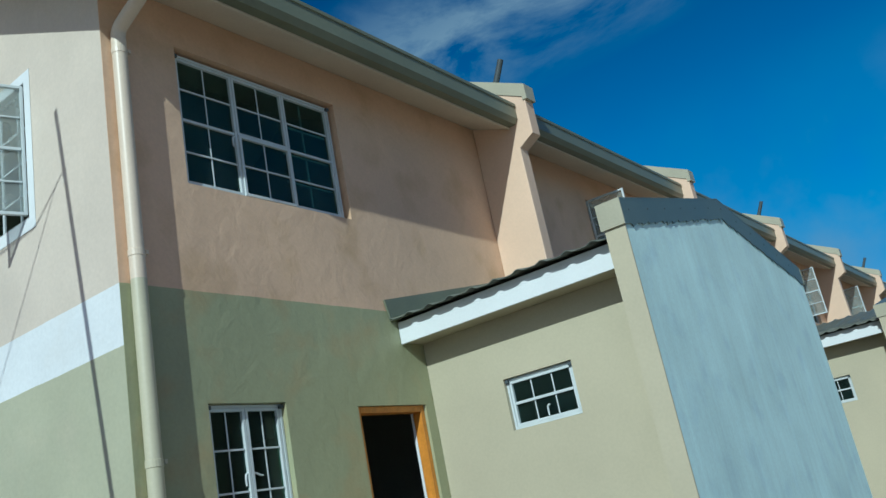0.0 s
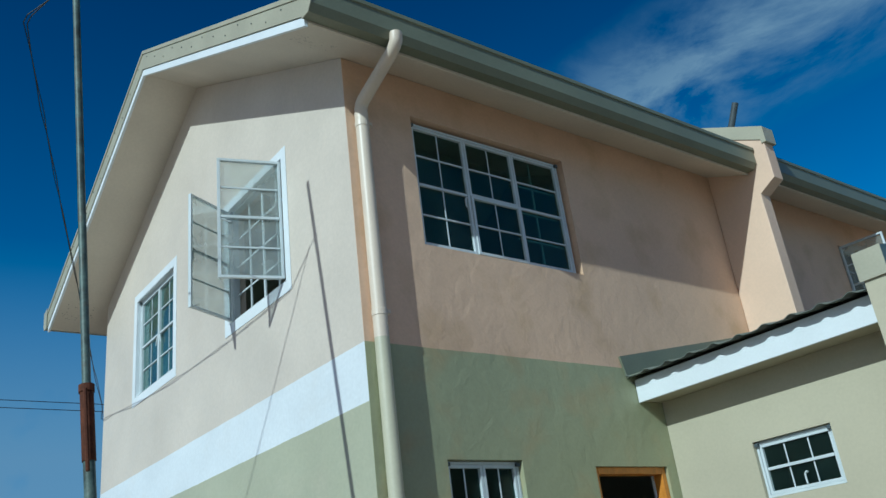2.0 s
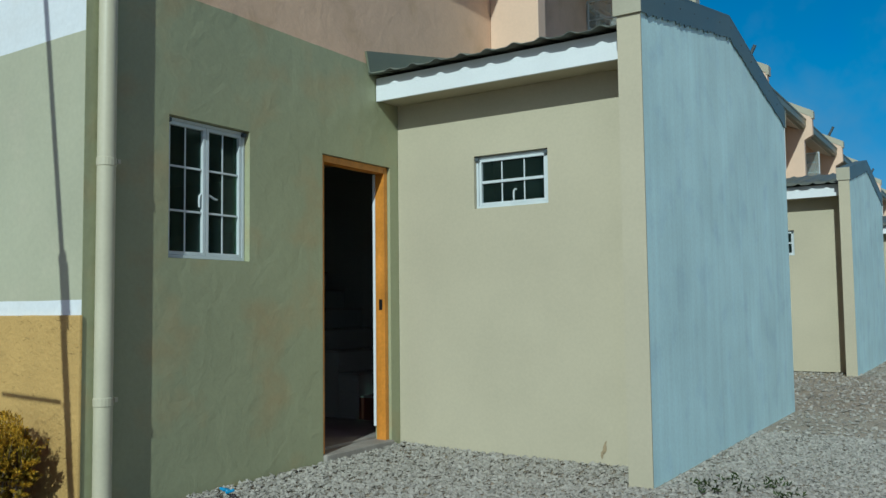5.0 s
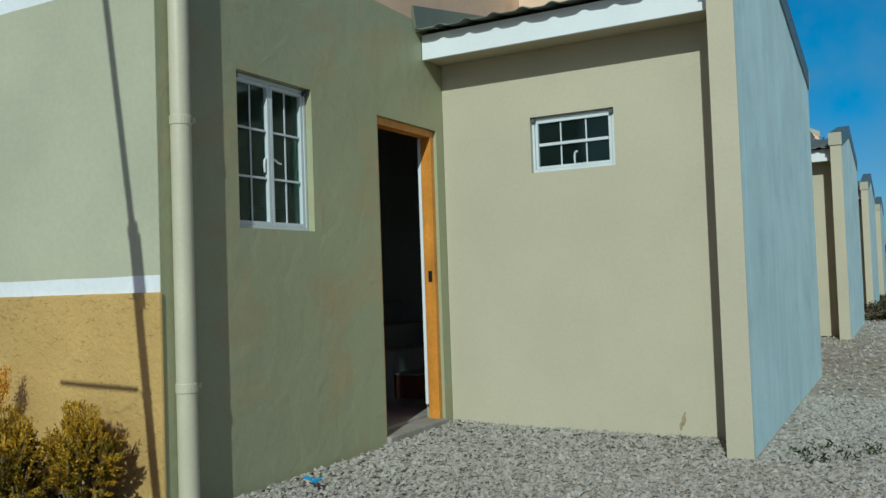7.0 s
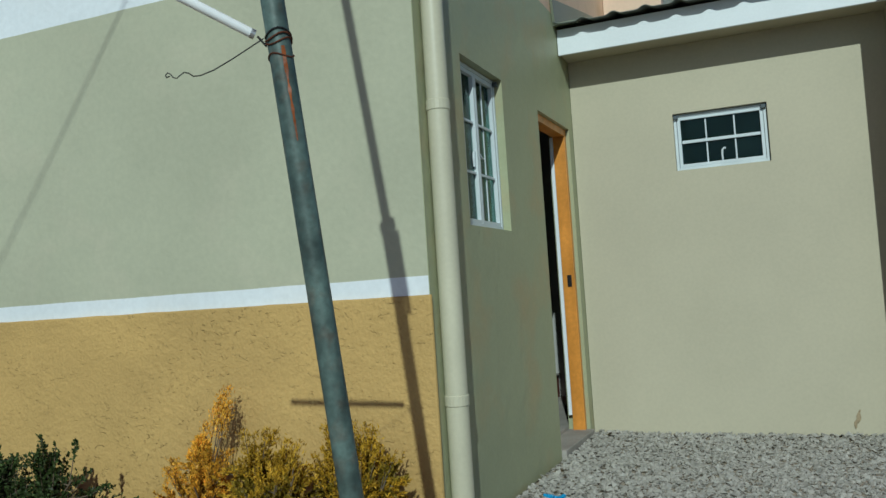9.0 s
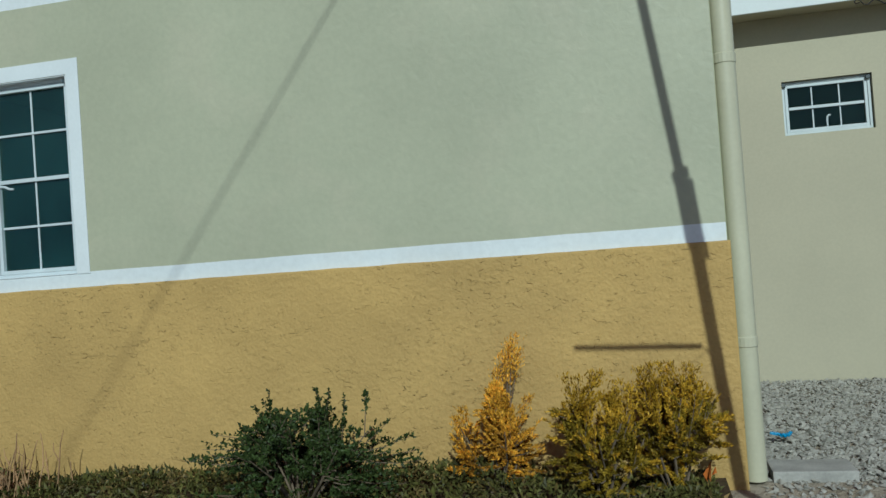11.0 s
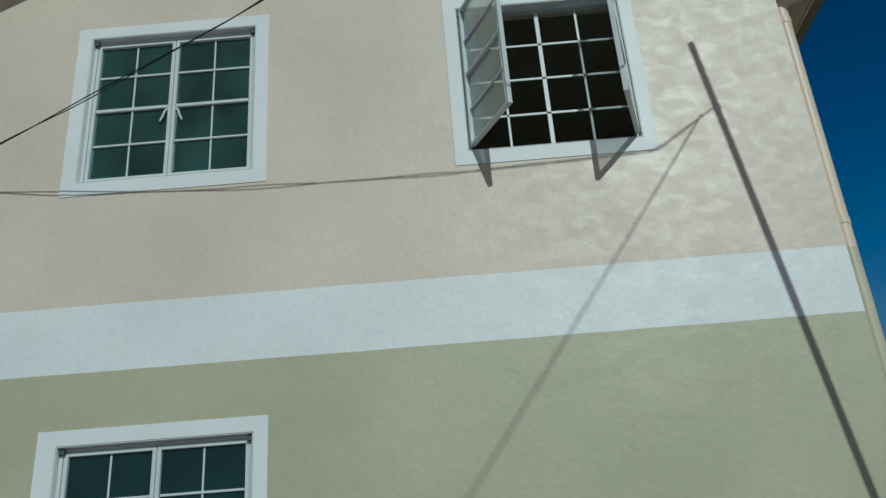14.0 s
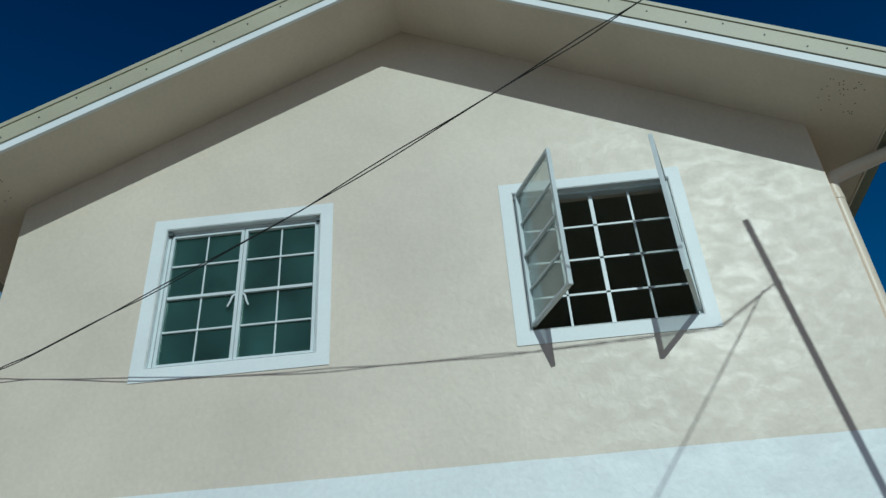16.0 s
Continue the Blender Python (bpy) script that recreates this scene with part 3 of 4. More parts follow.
rng = random.Random(4)
for x0, y0 in ((-5.05, 2.15), (2 * RX + 5.05, 2.15)):
    bm = bmesh.new()
    for k in range(30):
        x, y = x0 + rng.uniform(-0.11, 0.11), y0 + rng.uniform(-0.16, 0.16)
        c = Vector((x, y, soffit_z(x) + 0.0015))
        ring = [bm.verts.new(c + Vector((math.cos(q) * 0.0042, math.sin(q) * 0.0042, -math.cos(q) * 0.0042 * SLOPE * (1 if x > RX else -1)))) for q in [j * math.pi / 3 for j in range(6)]]
        bm.faces.new(ring)
    part("vent_holes", bm, M_LOCK, roof, "drilled soffit ventilation holes")


def gutter(y0, y1, x=EAVE, s=1):
    ob = thing("gutter", "folded olive-green metal eaves gutter", "gutter", "gutters along the eaves", at=(x, y0, 4.75))
    z0, z1 = 4.778, 4.988
    outline = [(x + 0.006 * s, z0), (x + 0.085 * s, z0), (x + 0.120 * s, z0 + 0.05), (x + 0.120 * s, z1 - 0.035), (x + 0.132 * s, z1 - 0.03), (x + 0.132 * s, z1),
               (x + 0.108 * s, z1), (x + 0.108 * s, z0 + 0.055), (x + 0.080 * s, z0 + 0.012), (x + 0.018 * s, z0 + 0.012), (x + 0.018 * s, z1 + 0.02), (x + 0.006 * s, z1 + 0.02)]
    part("trough", prism(outline, "y", y0, y1), M_GUTTER, ob)
    part("end_plate", prism([(x + 0.006 * s, z0 - 0.004), (x + 0.087 * s, z0 - 0.004), (x + 0.126 * s, z0 + 0.048), (x + 0.138 * s, z1 + 0.004), (x + 0.006 * s, z1 + 0.03)], "y", y0 - 0.006, y0 - 0.0005), M_FLASH, ob)
    return ob


gutter(RAKE - 0.02, MID - 0.085)
for k in range(1, 8):
    gutter(MID + 0.085 + (k - 1) * UNIT, MID - 0.085 + k * UNIT)
gutter(RAKE - 0.02, ROWEND, 2 * RX - EAVE, -1)


def firewall(y):
    ob = thing("party_wall", "peach party wall standing through the roof with a beige cap", "party wall", "party walls between the houses", at=(-4.7, y, 0))
    t = 0.075
    x1 = -4.50
    part("fin", prism([(CX + 0.003, 0), (-4.66, 0), (-4.675, 4.53), (x1, 4.625), (x1, 5.05), (CX + 0.003, 5.05 + 0.67 * SLOPE)], "y", y - t, y + t, bevel=0.008), M_PEACH, ob)

    def top(x):
        return 5.15 + (x1 - x) * SLOPE
    part("parapet", prism([(CX, 5.0), (CX, top(CX)), (RX, top(RX)), (2 * RX - x1, 5.15), (2 * RX - x1, 4.7), (RX, 6.5)], "y", y - t, y + t), M_PEACH, ob)
    part("cap", prism([(x1 + 0.03, 4.99), (x1 + 0.03, top(x1)), (RX, top(RX) + 0.03), (RX, top(RX) - 0.12), (CX, top(CX) - 0.12), (x1 - 0.02, 5.03), (x1 - 0.02, 4.99)], "y", y - t - 0.012, y + t + 0.012), M_FLASH, ob, "beige folded metal cap")
    return ob


for k in range(8):
    firewall(MID + k * UNIT)


def vent_pipe(y):
    ob = thing("vent_pipe", "short dark vent pipe on the party wall", "vent pipe", "vent pipes", at=(-4.86, y, 5.26))
    part("pipe", tube([(-4.86, y, 5.26), (-4.70, y, 5.57)], 0.032), M_DARK, ob, smooth=True)
    part("collar", tube([(-4.845, y, 5.29), (-4.81, y, 5.357)], 0.038), M_DARK, ob)


for k in (0, 2, 4, 6):
    vent_pipe(MID + k * UNIT)

# ---- windows ----


def frame_at(face):
    """Local axes of a wall: along it, out of it, up."""
    if face == "gable":
        return Matrix(((1, 0, 0, 0), (0, -1, 0, CY), (0, 0, 1, 0), (0, 0, 0, 1)))
    if face == "front":
        return Matrix(((0, 1, 0, CX), (1, 0, 0, 0), (0, 0, 1, 0), (0, 0, 0, 1)))
    return Matrix(((1, 0, 0, 0), (0, -1, 0, face), (0, 0, 1, 0), (0, 0, 0, 1)))


def bars(m, pieces, bevel=0.0015):
    bm = bmesh.new()
    for u0, u1, n0, n1, z0, z1 in pieces:
        box(u0, u1, n0, n1, z0, z1, bm, bevel, m)
    return bm


def border(u0, u1, z0, z1, w, n0, n1):
    return [(u0, u0 + w, n0, n1, z0, z1), (u1 - w, u1, n0, n1, z0, z1), (u0 + w, u1 - w, n0, n1, z0, z0 + w), (u0 + w, u1 - w, n0, n1, z1 - w, z1)]


def handle(m, u, n, z, parent, s=1, drop=False):
    if drop:
        pts = [(u, n - 0.010, z), (u + 0.012 * s, n - 0.006, z + 0.002), (u + 0.026 * s, n, z - 0.014), (u + 0.036 * s, n, z - 0.05), (u + 0.052 * s, n, z - 0.085)]
    elif s > 0:
        pts = [(u, n - 0.010, z - 0.012), (u + 0.010, n - 0.012, z + 0.002), (u + 0.035, n - 0.012, z - 0.003), (u + 0.060, n - 0.012, z - 0.016), (u + 0.085, n - 0.012, z - 0.018)]
    else:
        pts = [(u, n - 0.010, z), (u - 0.010, n - 0.012, z + 0.003), (u - 0.022, n - 0.012, z - 0.008), (u - 0.025, n - 0.012, z - 0.04), (u - 0.023, n - 0.012, z - 0.075)]
    part("handle", tube([m @ Vector(p) for p in pts], [0.008, 0.008, 0.0075, 0.007, 0.006], 8), M_STEEL, parent, "white latch handle", smooth=True)


def sash(m, u0, u1, z0, z1, n, rows, parent, glass, hinge=None, angle=0.0, mid=True, cols=1):
    """One glazed leaf; hinge 'l' or 'r' with an angle swings it out."""
    if hinge:
        uh = u0 if hinge == "l" else u1
        s = 1 if hinge == "l" else -1
        m = m @ Matrix.Translation((uh, n, 0)) @ Matrix.Rotation(radians(angle) * s, 4, "Z") @ Matrix.Translation((-uh, -n, 0))
    leaf = part("sash", bars(m, border(u0, u1, z0, z1, 0.02, n - 0.012, n + 0.014)), M_STEEL, parent)
    for r in range(1, rows):
        z = z0 + (z1 - z0) * r / rows
        w = 0.010 if mid and r * 2 == rows else 0.006
        part("glazing_bar", bars(m, [(u0 + 0.024, u1 - 0.024, n - 0.006, n + (0.012 if w > 0.008 else 0.005), z - w, z + w)]), M_STEEL, leaf)
    for c in range(1, cols):
        u = u0 + (u1 - u0) * c / cols
        part("glazing_bar", bars(m, [(u - 0.0048, u + 0.0048, n - 0.0065, n - 0.001, z0 + 0.02, z1 - 0.02)]), M_STEEL, leaf)
    part("pane", bars(m, [(u0 + 0.02, u1 - 0.02, n - 0.010, n - 0.007, z0 + 0.02, z1 - 0.02)], 0), glass, leaf)
    return leaf, m


def grille(m, u0, u1, z0, z1, cols, rows, n, parent, mids=()):
    for c in range(cols + 1):
        u = u0 + (u1 - u0) * c / cols
        w = 0.012 if c in mids else 0.0065
        if 0 < c < cols:
            part("grille_bar", bars(m, [(u - w, u + w, n - 0.008, n + 0.004, z0, z1)], 0), M_STEEL, parent)
    for r in range(1, rows):
        z = z0 + (z1 - z0) * r / rows
        part("grille_bar", bars(m, [(u0, u1, n - 0.004, n + 0.004, z - 0.0065, z + 0.0065)], 0), M_STEEL, parent)


def trim(m, h, parent, left, right, up, down):
    u0, u1, z0, z1 = h
    pieces = [(u0 - left, u0 - 0.002, 0.0015, 0.0045, z0 - down, z1 + up), (u1 + 0.002, u1 + right, 0.0015, 0.0045, z0 - down, z1 + up), (u0 - 0.002, u1 + 0.002, 0.0015, 0.0045, z1 + 0.002, z1 + up)]
    if down > 0.02:
        pieces.append((u0 - 0.002, u1 + 0.002, 0.0015, 0.0045, z0 - down, z0 - 0.002))
    part("painted_trim", bars(m, pieces, 0.0), M_WHITE, parent, "flat white painted surround")
    part("reveal_paint", bars(m, [(u0 + 0.001, u0 + 0.004, -0.09, 0.002, z0, z1), (u1 - 0.004, u1 - 0.001, -0.09, 0.002, z0, z1), (u0, u1, -0.09, 0.002, z1 - 0.004, z1 - 0.001), (u0, u1, -0.09, 0.004, z0 + 0.001, z0 + 0.004)], 0), M_WHITE, parent)


def window(name, m, h, leaves, rows, label, recess=0.055, cols=2, trims=None, swing=None, group="", stacked=None, glass=None, plain=None, drop=False):
    glass = glass or M_GLASS
    u0, u1, z0, z1 = h
    ob = thing(name, label, "window", group, "structure", at=m @ Vector(((u0 + u1) / 2, 0, z0)))
    n = -recess
    part("window_frame", bars(m, border(u0 + 0.004, u1 - 0.004, z0 + 0.004, z1 - 0.004, 0.018, n - 0.034, n + 0.018)), M_STEEL, ob)
    if trims:
        trim(m, h, ob, *trims)
    a, b, c, d = u0 + 0.023, u1 - 0.023, z0 + 0.023, z1 - 0.023
    w = (b - a) / leaves
    for k in range(leaves):
        s0, s1 = a + w * k + 0.002, a + w * (k + 1) - 0.002
        if stacked == k:
            half = (c + d) / 2
            sash(m, s0, s1, c, half - 0.003, n + 0.012, rows // 2, ob, glass, mid=False, cols=cols)
            sash(m, s0, s1, half + 0.003, d, n, rows // 2, ob, glass, mid=False, cols=cols)
        elif swing and swing[k]:
            leaf, lm = sash(m, s0, s1, c, d, 0.0, rows, ob, M_SASHGLASS, swing[k][0], swing[k][1])
            handle(lm, s1 - 0.012 if swing[k][0] == "l" else s0 + 0.012, 0.012, (c + d) / 2 - 0.02, leaf, -1 if swing[k][0] == "l" else 1)
        else:
            leaf, lm = sash(m, s0, s1, c, d, n, rows, ob, glass, cols=1 if plain == k else cols)
            if plain == k:
                grille(m, s0, s1, c, d, 2, rows, n - 0.05, ob)
            if leaves == 1:
                handle(lm, (s0 + s1) / 2 + 0.025, n + 0.006, c + 0.10, leaf, -1)
            if leaves == 3 and k == 0:
                handle(lm, s1 - 0.012, n + 0.012, (c + d) / 2 - 0.02, leaf, -1)
            if leaves == 2:
                handle(lm, s1 - 0.012 if k == 0 else s0 + 0.012, n + 0.012, (c + d) / 2 - 0.02, leaf, -1 if k == 0 else 1, drop)
    if swing:
        grille(m, a - 0.01, b + 0.01, c - 0.01, d + 0.01, cols * leaves, rows, n - 0.024, ob, [cols * k for k in range(1, leaves)])
    # hinge stays in the upper corners
    for u in (u0 + 0.02, u1 - 0.02):
        part("hinge", bars(m, [(u - 0.014, u + 0.014, n + 0.016, n + 0.04, z1 - 0.035, z1 - 0.012)]), M_DARK, ob, "dark corner hinge")
    return ob


GM, FM = frame_at("gable"), frame_at("front")
window("window_1", GM, G0, 2, 4, "closed white steel casement window with white painted surround", trims=(0.10, 0.075, 0.08, 0.0), glass=M_GABLEGLASS)
window("window_2", GM, G1, 2, 4, "closed white steel casement window with white surround upstairs", trims=(0.085, 0.08, 0.078, 0.088), glass=M_HAZEGLASS, drop=True)
window("window_3", GM, G2, 2, 4, "white steel casement window with both leaves swung open", trims=(0.08, 0.078, 0.075, 0.09), swing=(("l", 64), ("r", 73)))
window("window_4", FM, (3.0, 4.505, 3.605, 4.605), 3, 4, "wide white steel window of three dark leaves upstairs", recess=0.06, stacked=1, plain=2)
window("window_5", FM, DW, 2, 3, "narrow white steel casement window beside the door", recess=0.06)
for k, h in enumerate(UPPER):
    opened = (("l", 84), None, None) if k % 2 == 0 else (None, None, ("r", 80))
    window("window_%d" % (6 + k), FM, h, 3, 4, "white steel window upstairs with one leaf swung open", recess=0.06, swing=opened)

# ---- door and what shows inside ----
door = thing("door_1", "open doorway with an orange varnished timber frame", "door", kind="structure", at=(CX, 4.65, 0))
y0, y1, z1 = DOOR[0], DOOR[1], DOOR[3]
part("jamb", box(CX - 0.108, CX - 0.024, y0 + 0.002, y0 + 0.045, 0.02, z1 - 0.002, bevel=0.003), M_WOOD, door)
part("jamb", box(CX - 0.108, CX - 0.024, y1 - 0.045, y1 - 0.002, 0.02, z1 - 0.002, bevel=0.003), M_WOOD, door)
part("head", box(CX - 0.108, CX - 0.024, y0 + 0.046, y1 - 0.046, z1 - 0.05, z1 - 0.002, bevel=0.003), M_WOOD, door)
part("lock_plate", box(CX - 0.075, CX - 0.045, y1 - 0.05, y1 - 0.044, 1.03, 1.11, bevel=0.002), M_LOCK, door, "dark metal strike plate")
part("door_stop", box(CX - 0.132, CX - 0.109, y1 - 0.047, y1 - 0.002, 0.16, z1 - 0.05), M_WHITE, door, "white inner edge of the frame")
part("threshold", box(CX - 0.149, CX + 0.03, y0 + 0.003, y1 - 0.003, -0.02, 0.06, bevel=0.008), M_CONC, door, "worn concrete threshold")
for k in range(8):
    yy = MID + k * UNIT
    solid("partition_%d" % (k + 1), prism([(LX + WT, 0.076), (CX - WT - 0.002, 0.076), (CX - WT - 0.002, soffit_z(CX - WT)), (RX, 6.30), (LX + WT, soffit_z(LX + WT))], "y", yy - 0.07, yy + 0.07), M_INNER, "plain white party wall inside the row", "wall", "structure")
stairs = thing("staircase", "concrete stair with white treads and maroon foot inside", "staircase", at=(-5.9, 6.2, 0.075))
for k in range(9):
    x = -5.80 - 0.23 * k
    part("step", box(x - 0.23, x, 5.72, MID - 0.072, 0.076, 0.075 + 0.19 * (k + 1), bevel=0.006), M_MAROON if k == 0 else M_INNER, stairs)
    part("tread", box(x - 0.235, x + 0.015, 5.71, MID - 0.073, 0.076 + 0.19 * (k + 1), 0.092 + 0.19 * (k + 1), bevel=0.004), M_CONC, stairs)

# ---- front extension, one pair and its repeats ----
PX0, PX1 = -3.165, -3.025
EY0, EY1 = 5.145, 2 * MID - 5.145
FY = 4.655


def roofline(y):
    return 2.955 + 0.185 * (min(y, 2 * MID - y) - 4.66)


def extension(dy):
    ob = thing("extension", "olive single-storey service rooms under a corrugated lean-to", "extension", "service rooms in front of the houses", "structure", at=(-4.1, MID + dy, 0))
    hole = [(SW[0] - CX, SW[1] - CX, SW[2], SW[3])]
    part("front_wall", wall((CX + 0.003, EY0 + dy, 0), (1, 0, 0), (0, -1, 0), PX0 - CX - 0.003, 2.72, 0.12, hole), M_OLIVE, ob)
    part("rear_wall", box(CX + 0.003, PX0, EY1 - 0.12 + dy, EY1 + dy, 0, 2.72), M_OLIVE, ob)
    # end wall with a low gable top, its front edge painted olive
    yb = 2 * MID - FY
    outline = [(FY + 0.012 + dy, -0.03), (yb - 0.012 + dy, -0.03), (yb - 0.012 + dy, roofline(yb) - 0.03), (MID + dy, roofline(MID) - 0.03), (FY + 0.012 + dy, roofline(FY) - 0.03)]
    part("end_wall", prism(outline, "x", PX0 + 0.004, PX1), M_BLUE, ob, "pale blue primed end wall with streaks")
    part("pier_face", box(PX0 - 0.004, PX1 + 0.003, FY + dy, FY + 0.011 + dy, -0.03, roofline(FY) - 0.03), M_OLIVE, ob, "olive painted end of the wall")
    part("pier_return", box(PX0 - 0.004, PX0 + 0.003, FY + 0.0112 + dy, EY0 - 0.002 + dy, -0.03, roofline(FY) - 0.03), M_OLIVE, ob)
    for s in (1, -1):
        def y(v):
            return (v if s == 1 else 2 * MID - v) + dy
        # folded metal cap in two lengths, its lower edge ragged
        a, b = FY - 0.012, MID - 0.001
        ragged = [(y(b), roofline(b) - 0.165)]
        r = random.Random(7 + s)
        v = b
        while v > a + 0.15:
            v -= r.uniform(0.05, 0.16)
            ragged.append((y(v), roofline(v) - 0.165 - r.uniform(0.0, 0.03)))
            v -= r.uniform(0.006, 0.03)
            ragged.append((y(v), roofline(v) - 0.165 + r.uniform(-0.004, 0.006)))
        ragged.append((y(a), roofline(a) - 0.165))
        part("cap_face", prism([(y(a), roofline(a) + 0.012), (y(b), roofline(b) + 0.012)] + ragged, "x", PX1 + 0.004, PX1 + 0.012), M_CAP, ob, "grey-green folded flashing")
        part("cap_top", prism([(y(a), roofline(a)), (y(b), roofline(b)), (y(b), roofline(b) + 0.014), (y(a), roofline(a) + 0.014)], "x", PX0 - 0.02, PX1 + 0.013), M_CAP, ob)
        part("cap_end", box(PX0 - 0.022, PX1 + 0.014, y(a) - 0.006 * s, y(a) + 0.004 * s, roofline(a) - 0.165, roofline(a) + 0.015), M_FLASH, ob, "beige front of the flashing")
        # eaves: white board and corrugated sheet
        part("fascia", box(CX + 0.006, PX0 - 0.006, y(4.868), y(4.89), 2.592, 2.768, bevel=0.003), M_WHITE, ob, "white fascia board")
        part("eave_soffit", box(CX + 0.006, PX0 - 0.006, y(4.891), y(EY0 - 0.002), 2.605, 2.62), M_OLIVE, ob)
        bm = bmesh.new()
        nxs = 120
        tops = []
        for i in range(nxs + 1):
            x = CX + 0.01 + (PX0 - CX - 0.02) * i / nxs
            ph = (x - CX) / 0.205
            wv = 0.020 * max(0.0, math.cos(2 * math.pi * ph)) ** 1.5 - 0.004
            dip = 0.006 * noise.noise(Vector((x * 3, dy, 0)))
            row = []
            for v in (4.765 + 0.012 * noise.noise(Vector((x * 5, 2 + dy, 0))), 5.4, MID - 0.002):
                z = 2.782 + 0.2 * (v - 4.765) + wv + dip
                row.append((bm.verts.new((x, y(v), z)), bm.verts.new((x, y(v), z - 0.006))))
            tops.append(row)
        for p, q in zip(tops, tops[1:]):
            for j in range(2):
                bm.faces.new((p[j][0], q[j][0], q[j + 1][0], p[j + 1][0]))
                bm.faces.new((p[j][1], q[j][1], q[j + 1][1], p[j + 1][1]))
            bm.faces.new((p[0][0], q[0][0], q[0][1], p[0][1]))
        part("corrugated_sheet", bm, M_ROOF, ob, "dark corrugated roofing sheet", smooth=True)
        part("wall_flashing", prism([(y(4.735), 2.945), (y(MID - 0.08), 3.305), (y(MID - 0.08), 3.16), (y(4.78), 2.775)], "x", CX + 0.004, CX + 0.022), M_GUTTER, ob, "grey-green flashing against the house")
        part("wall_flashing", prism([(y(4.78), 2.775), (y(MID - 0.08), 3.165), (y(MID - 0.08), 3.18), (y(4.78), 2.79)], "x", CX + 0.023, CX + 0.17), M_GUTTER, ob)
    return ob


for k in range(4):
    extension(k * PAIR)
for k in range(4):
    window("window_%d" % (20 + k), frame_at(EY0 + k * PAIR), SW, 1, 2, "small white steel awning window in the service room", recess=0.05, cols=3)

# ---- downpipes ----


def downpipe(y, s, px=-5.118):
    ob = thing("downpipe", "cream painted rain pipe with a cranked top", "downpipe", "rain pipes down the front wall", at=(px, y, 0))
    gx = EAVE + 0.06
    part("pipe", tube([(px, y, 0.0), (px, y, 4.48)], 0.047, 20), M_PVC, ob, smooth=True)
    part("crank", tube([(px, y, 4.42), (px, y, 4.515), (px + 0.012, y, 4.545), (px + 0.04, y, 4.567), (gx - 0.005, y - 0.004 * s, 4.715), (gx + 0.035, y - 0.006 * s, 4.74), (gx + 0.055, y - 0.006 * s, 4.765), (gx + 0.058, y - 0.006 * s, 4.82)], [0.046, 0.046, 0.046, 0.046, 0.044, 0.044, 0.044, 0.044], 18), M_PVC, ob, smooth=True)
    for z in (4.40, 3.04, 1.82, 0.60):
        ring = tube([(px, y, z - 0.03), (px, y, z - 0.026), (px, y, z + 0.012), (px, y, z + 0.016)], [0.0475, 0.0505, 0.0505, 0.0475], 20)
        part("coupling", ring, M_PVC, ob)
        part("bracket", box(CX - 0.002, px + 0.03, y + 0.046, y + 0.064, z - 0.012, z + 0.012), M_PVC, ob)
    return ob


downpipe(2.535, 1)
for k in range(1, 7):
    downpipe(MID + 0.16 + k * UNIT, 1)

# ---- leaning pole with tube lamp and cables ----


def on_pole(z):
    joint = Vector((-4.822, 0.7515, 2.3))
    if z <= 2.3:
        return Vector((-4.6318 - 0.0827 * z, 0.8858 - 0.0584 * z, z))
    return joint.lerp(Vector((-5.194, 0.639, 5.35)), (z - 2.3) / 3.05)


pole = thing("steel_pole", "leaning galvanised pole, rusted at the joint and wire ties", "pole", at=on_pole(0))
part("lower_pipe", tube([on_pole(-0.05), on_pole(2.3)], 0.0252, 18), M_GALV, pole, smooth=True)
part("upper_pipe", tube([on_pole(2.28), on_pole(5.35)], 0.0195, 18), M_GALV, pole, smooth=True)
part("rusty_sleeve", tube([on_pole(2.05), on_pole(2.38)], 0.0295, 18), M_RUST, pole, "rusted joint sleeve", smooth=True)
part("collar", tube([on_pole(2.355), on_pole(2.388)], 0.034, 18), M_RUST, pole)
part("splice_bar", tube([on_pole(2.0) + Vector((0.045, -0.02, 0)), on_pole(2.36) + Vector((0.045, -0.02, 0))], 0.009, 8), M_RUST, pole)
axis = (on_pole(2) - on_pole(1)).normalized()
for z, r in ((1.572, 0.0270), (1.582, 0.0280), (1.592, 0.0274), (1.542, 0.0265), (4.872, 0.0225), (4.887, 0.0235)):
    c = on_pole(z)
    loop = [c + Matrix.Rotation(a, 3, axis) @ (axis.orthogonal().normalized() * r) + axis * 0.006 * math.sin(a * 2 + z * 90) for a in [j * 2 * math.pi / 18 for j in range(19)]]
    part("tie_wire", tube(loop, 0.0018, 6), M_RUST if z < 1.59 else M_BLACK, pole)
# rust run down the face of the pole
bm = bmesh.new()
face = Vector((0.62, -0.78, 0)).normalized()
sidew = axis.cross(face).normalized()
prev = None
rr = random.Random(3)
for i in range(16):
    z = 1.56 - 0.20 * i / 15
    w = 0.0058 * (1 - 0.7 * i / 15) * rr.uniform(0.4, 1.3)
    c = on_pole(z)
    row = []
    for a in (-w * 0.8, 0, w):
        ang = a / 0.0255
        row.append(bm.verts.new(c + (face * math.cos(ang) + sidew * math.sin(ang + 0.1)) * 0.0258))
    if prev:
        for j in range(2):
            bm.faces.new((prev[j], prev[j + 1], row[j + 1], row[j]))
    prev = row
part("rust_run", bm, M_STAIN, pole, "orange rust stain")
w0 = on_pole(1.585) + Vector((-0.03, -0.01, 0))
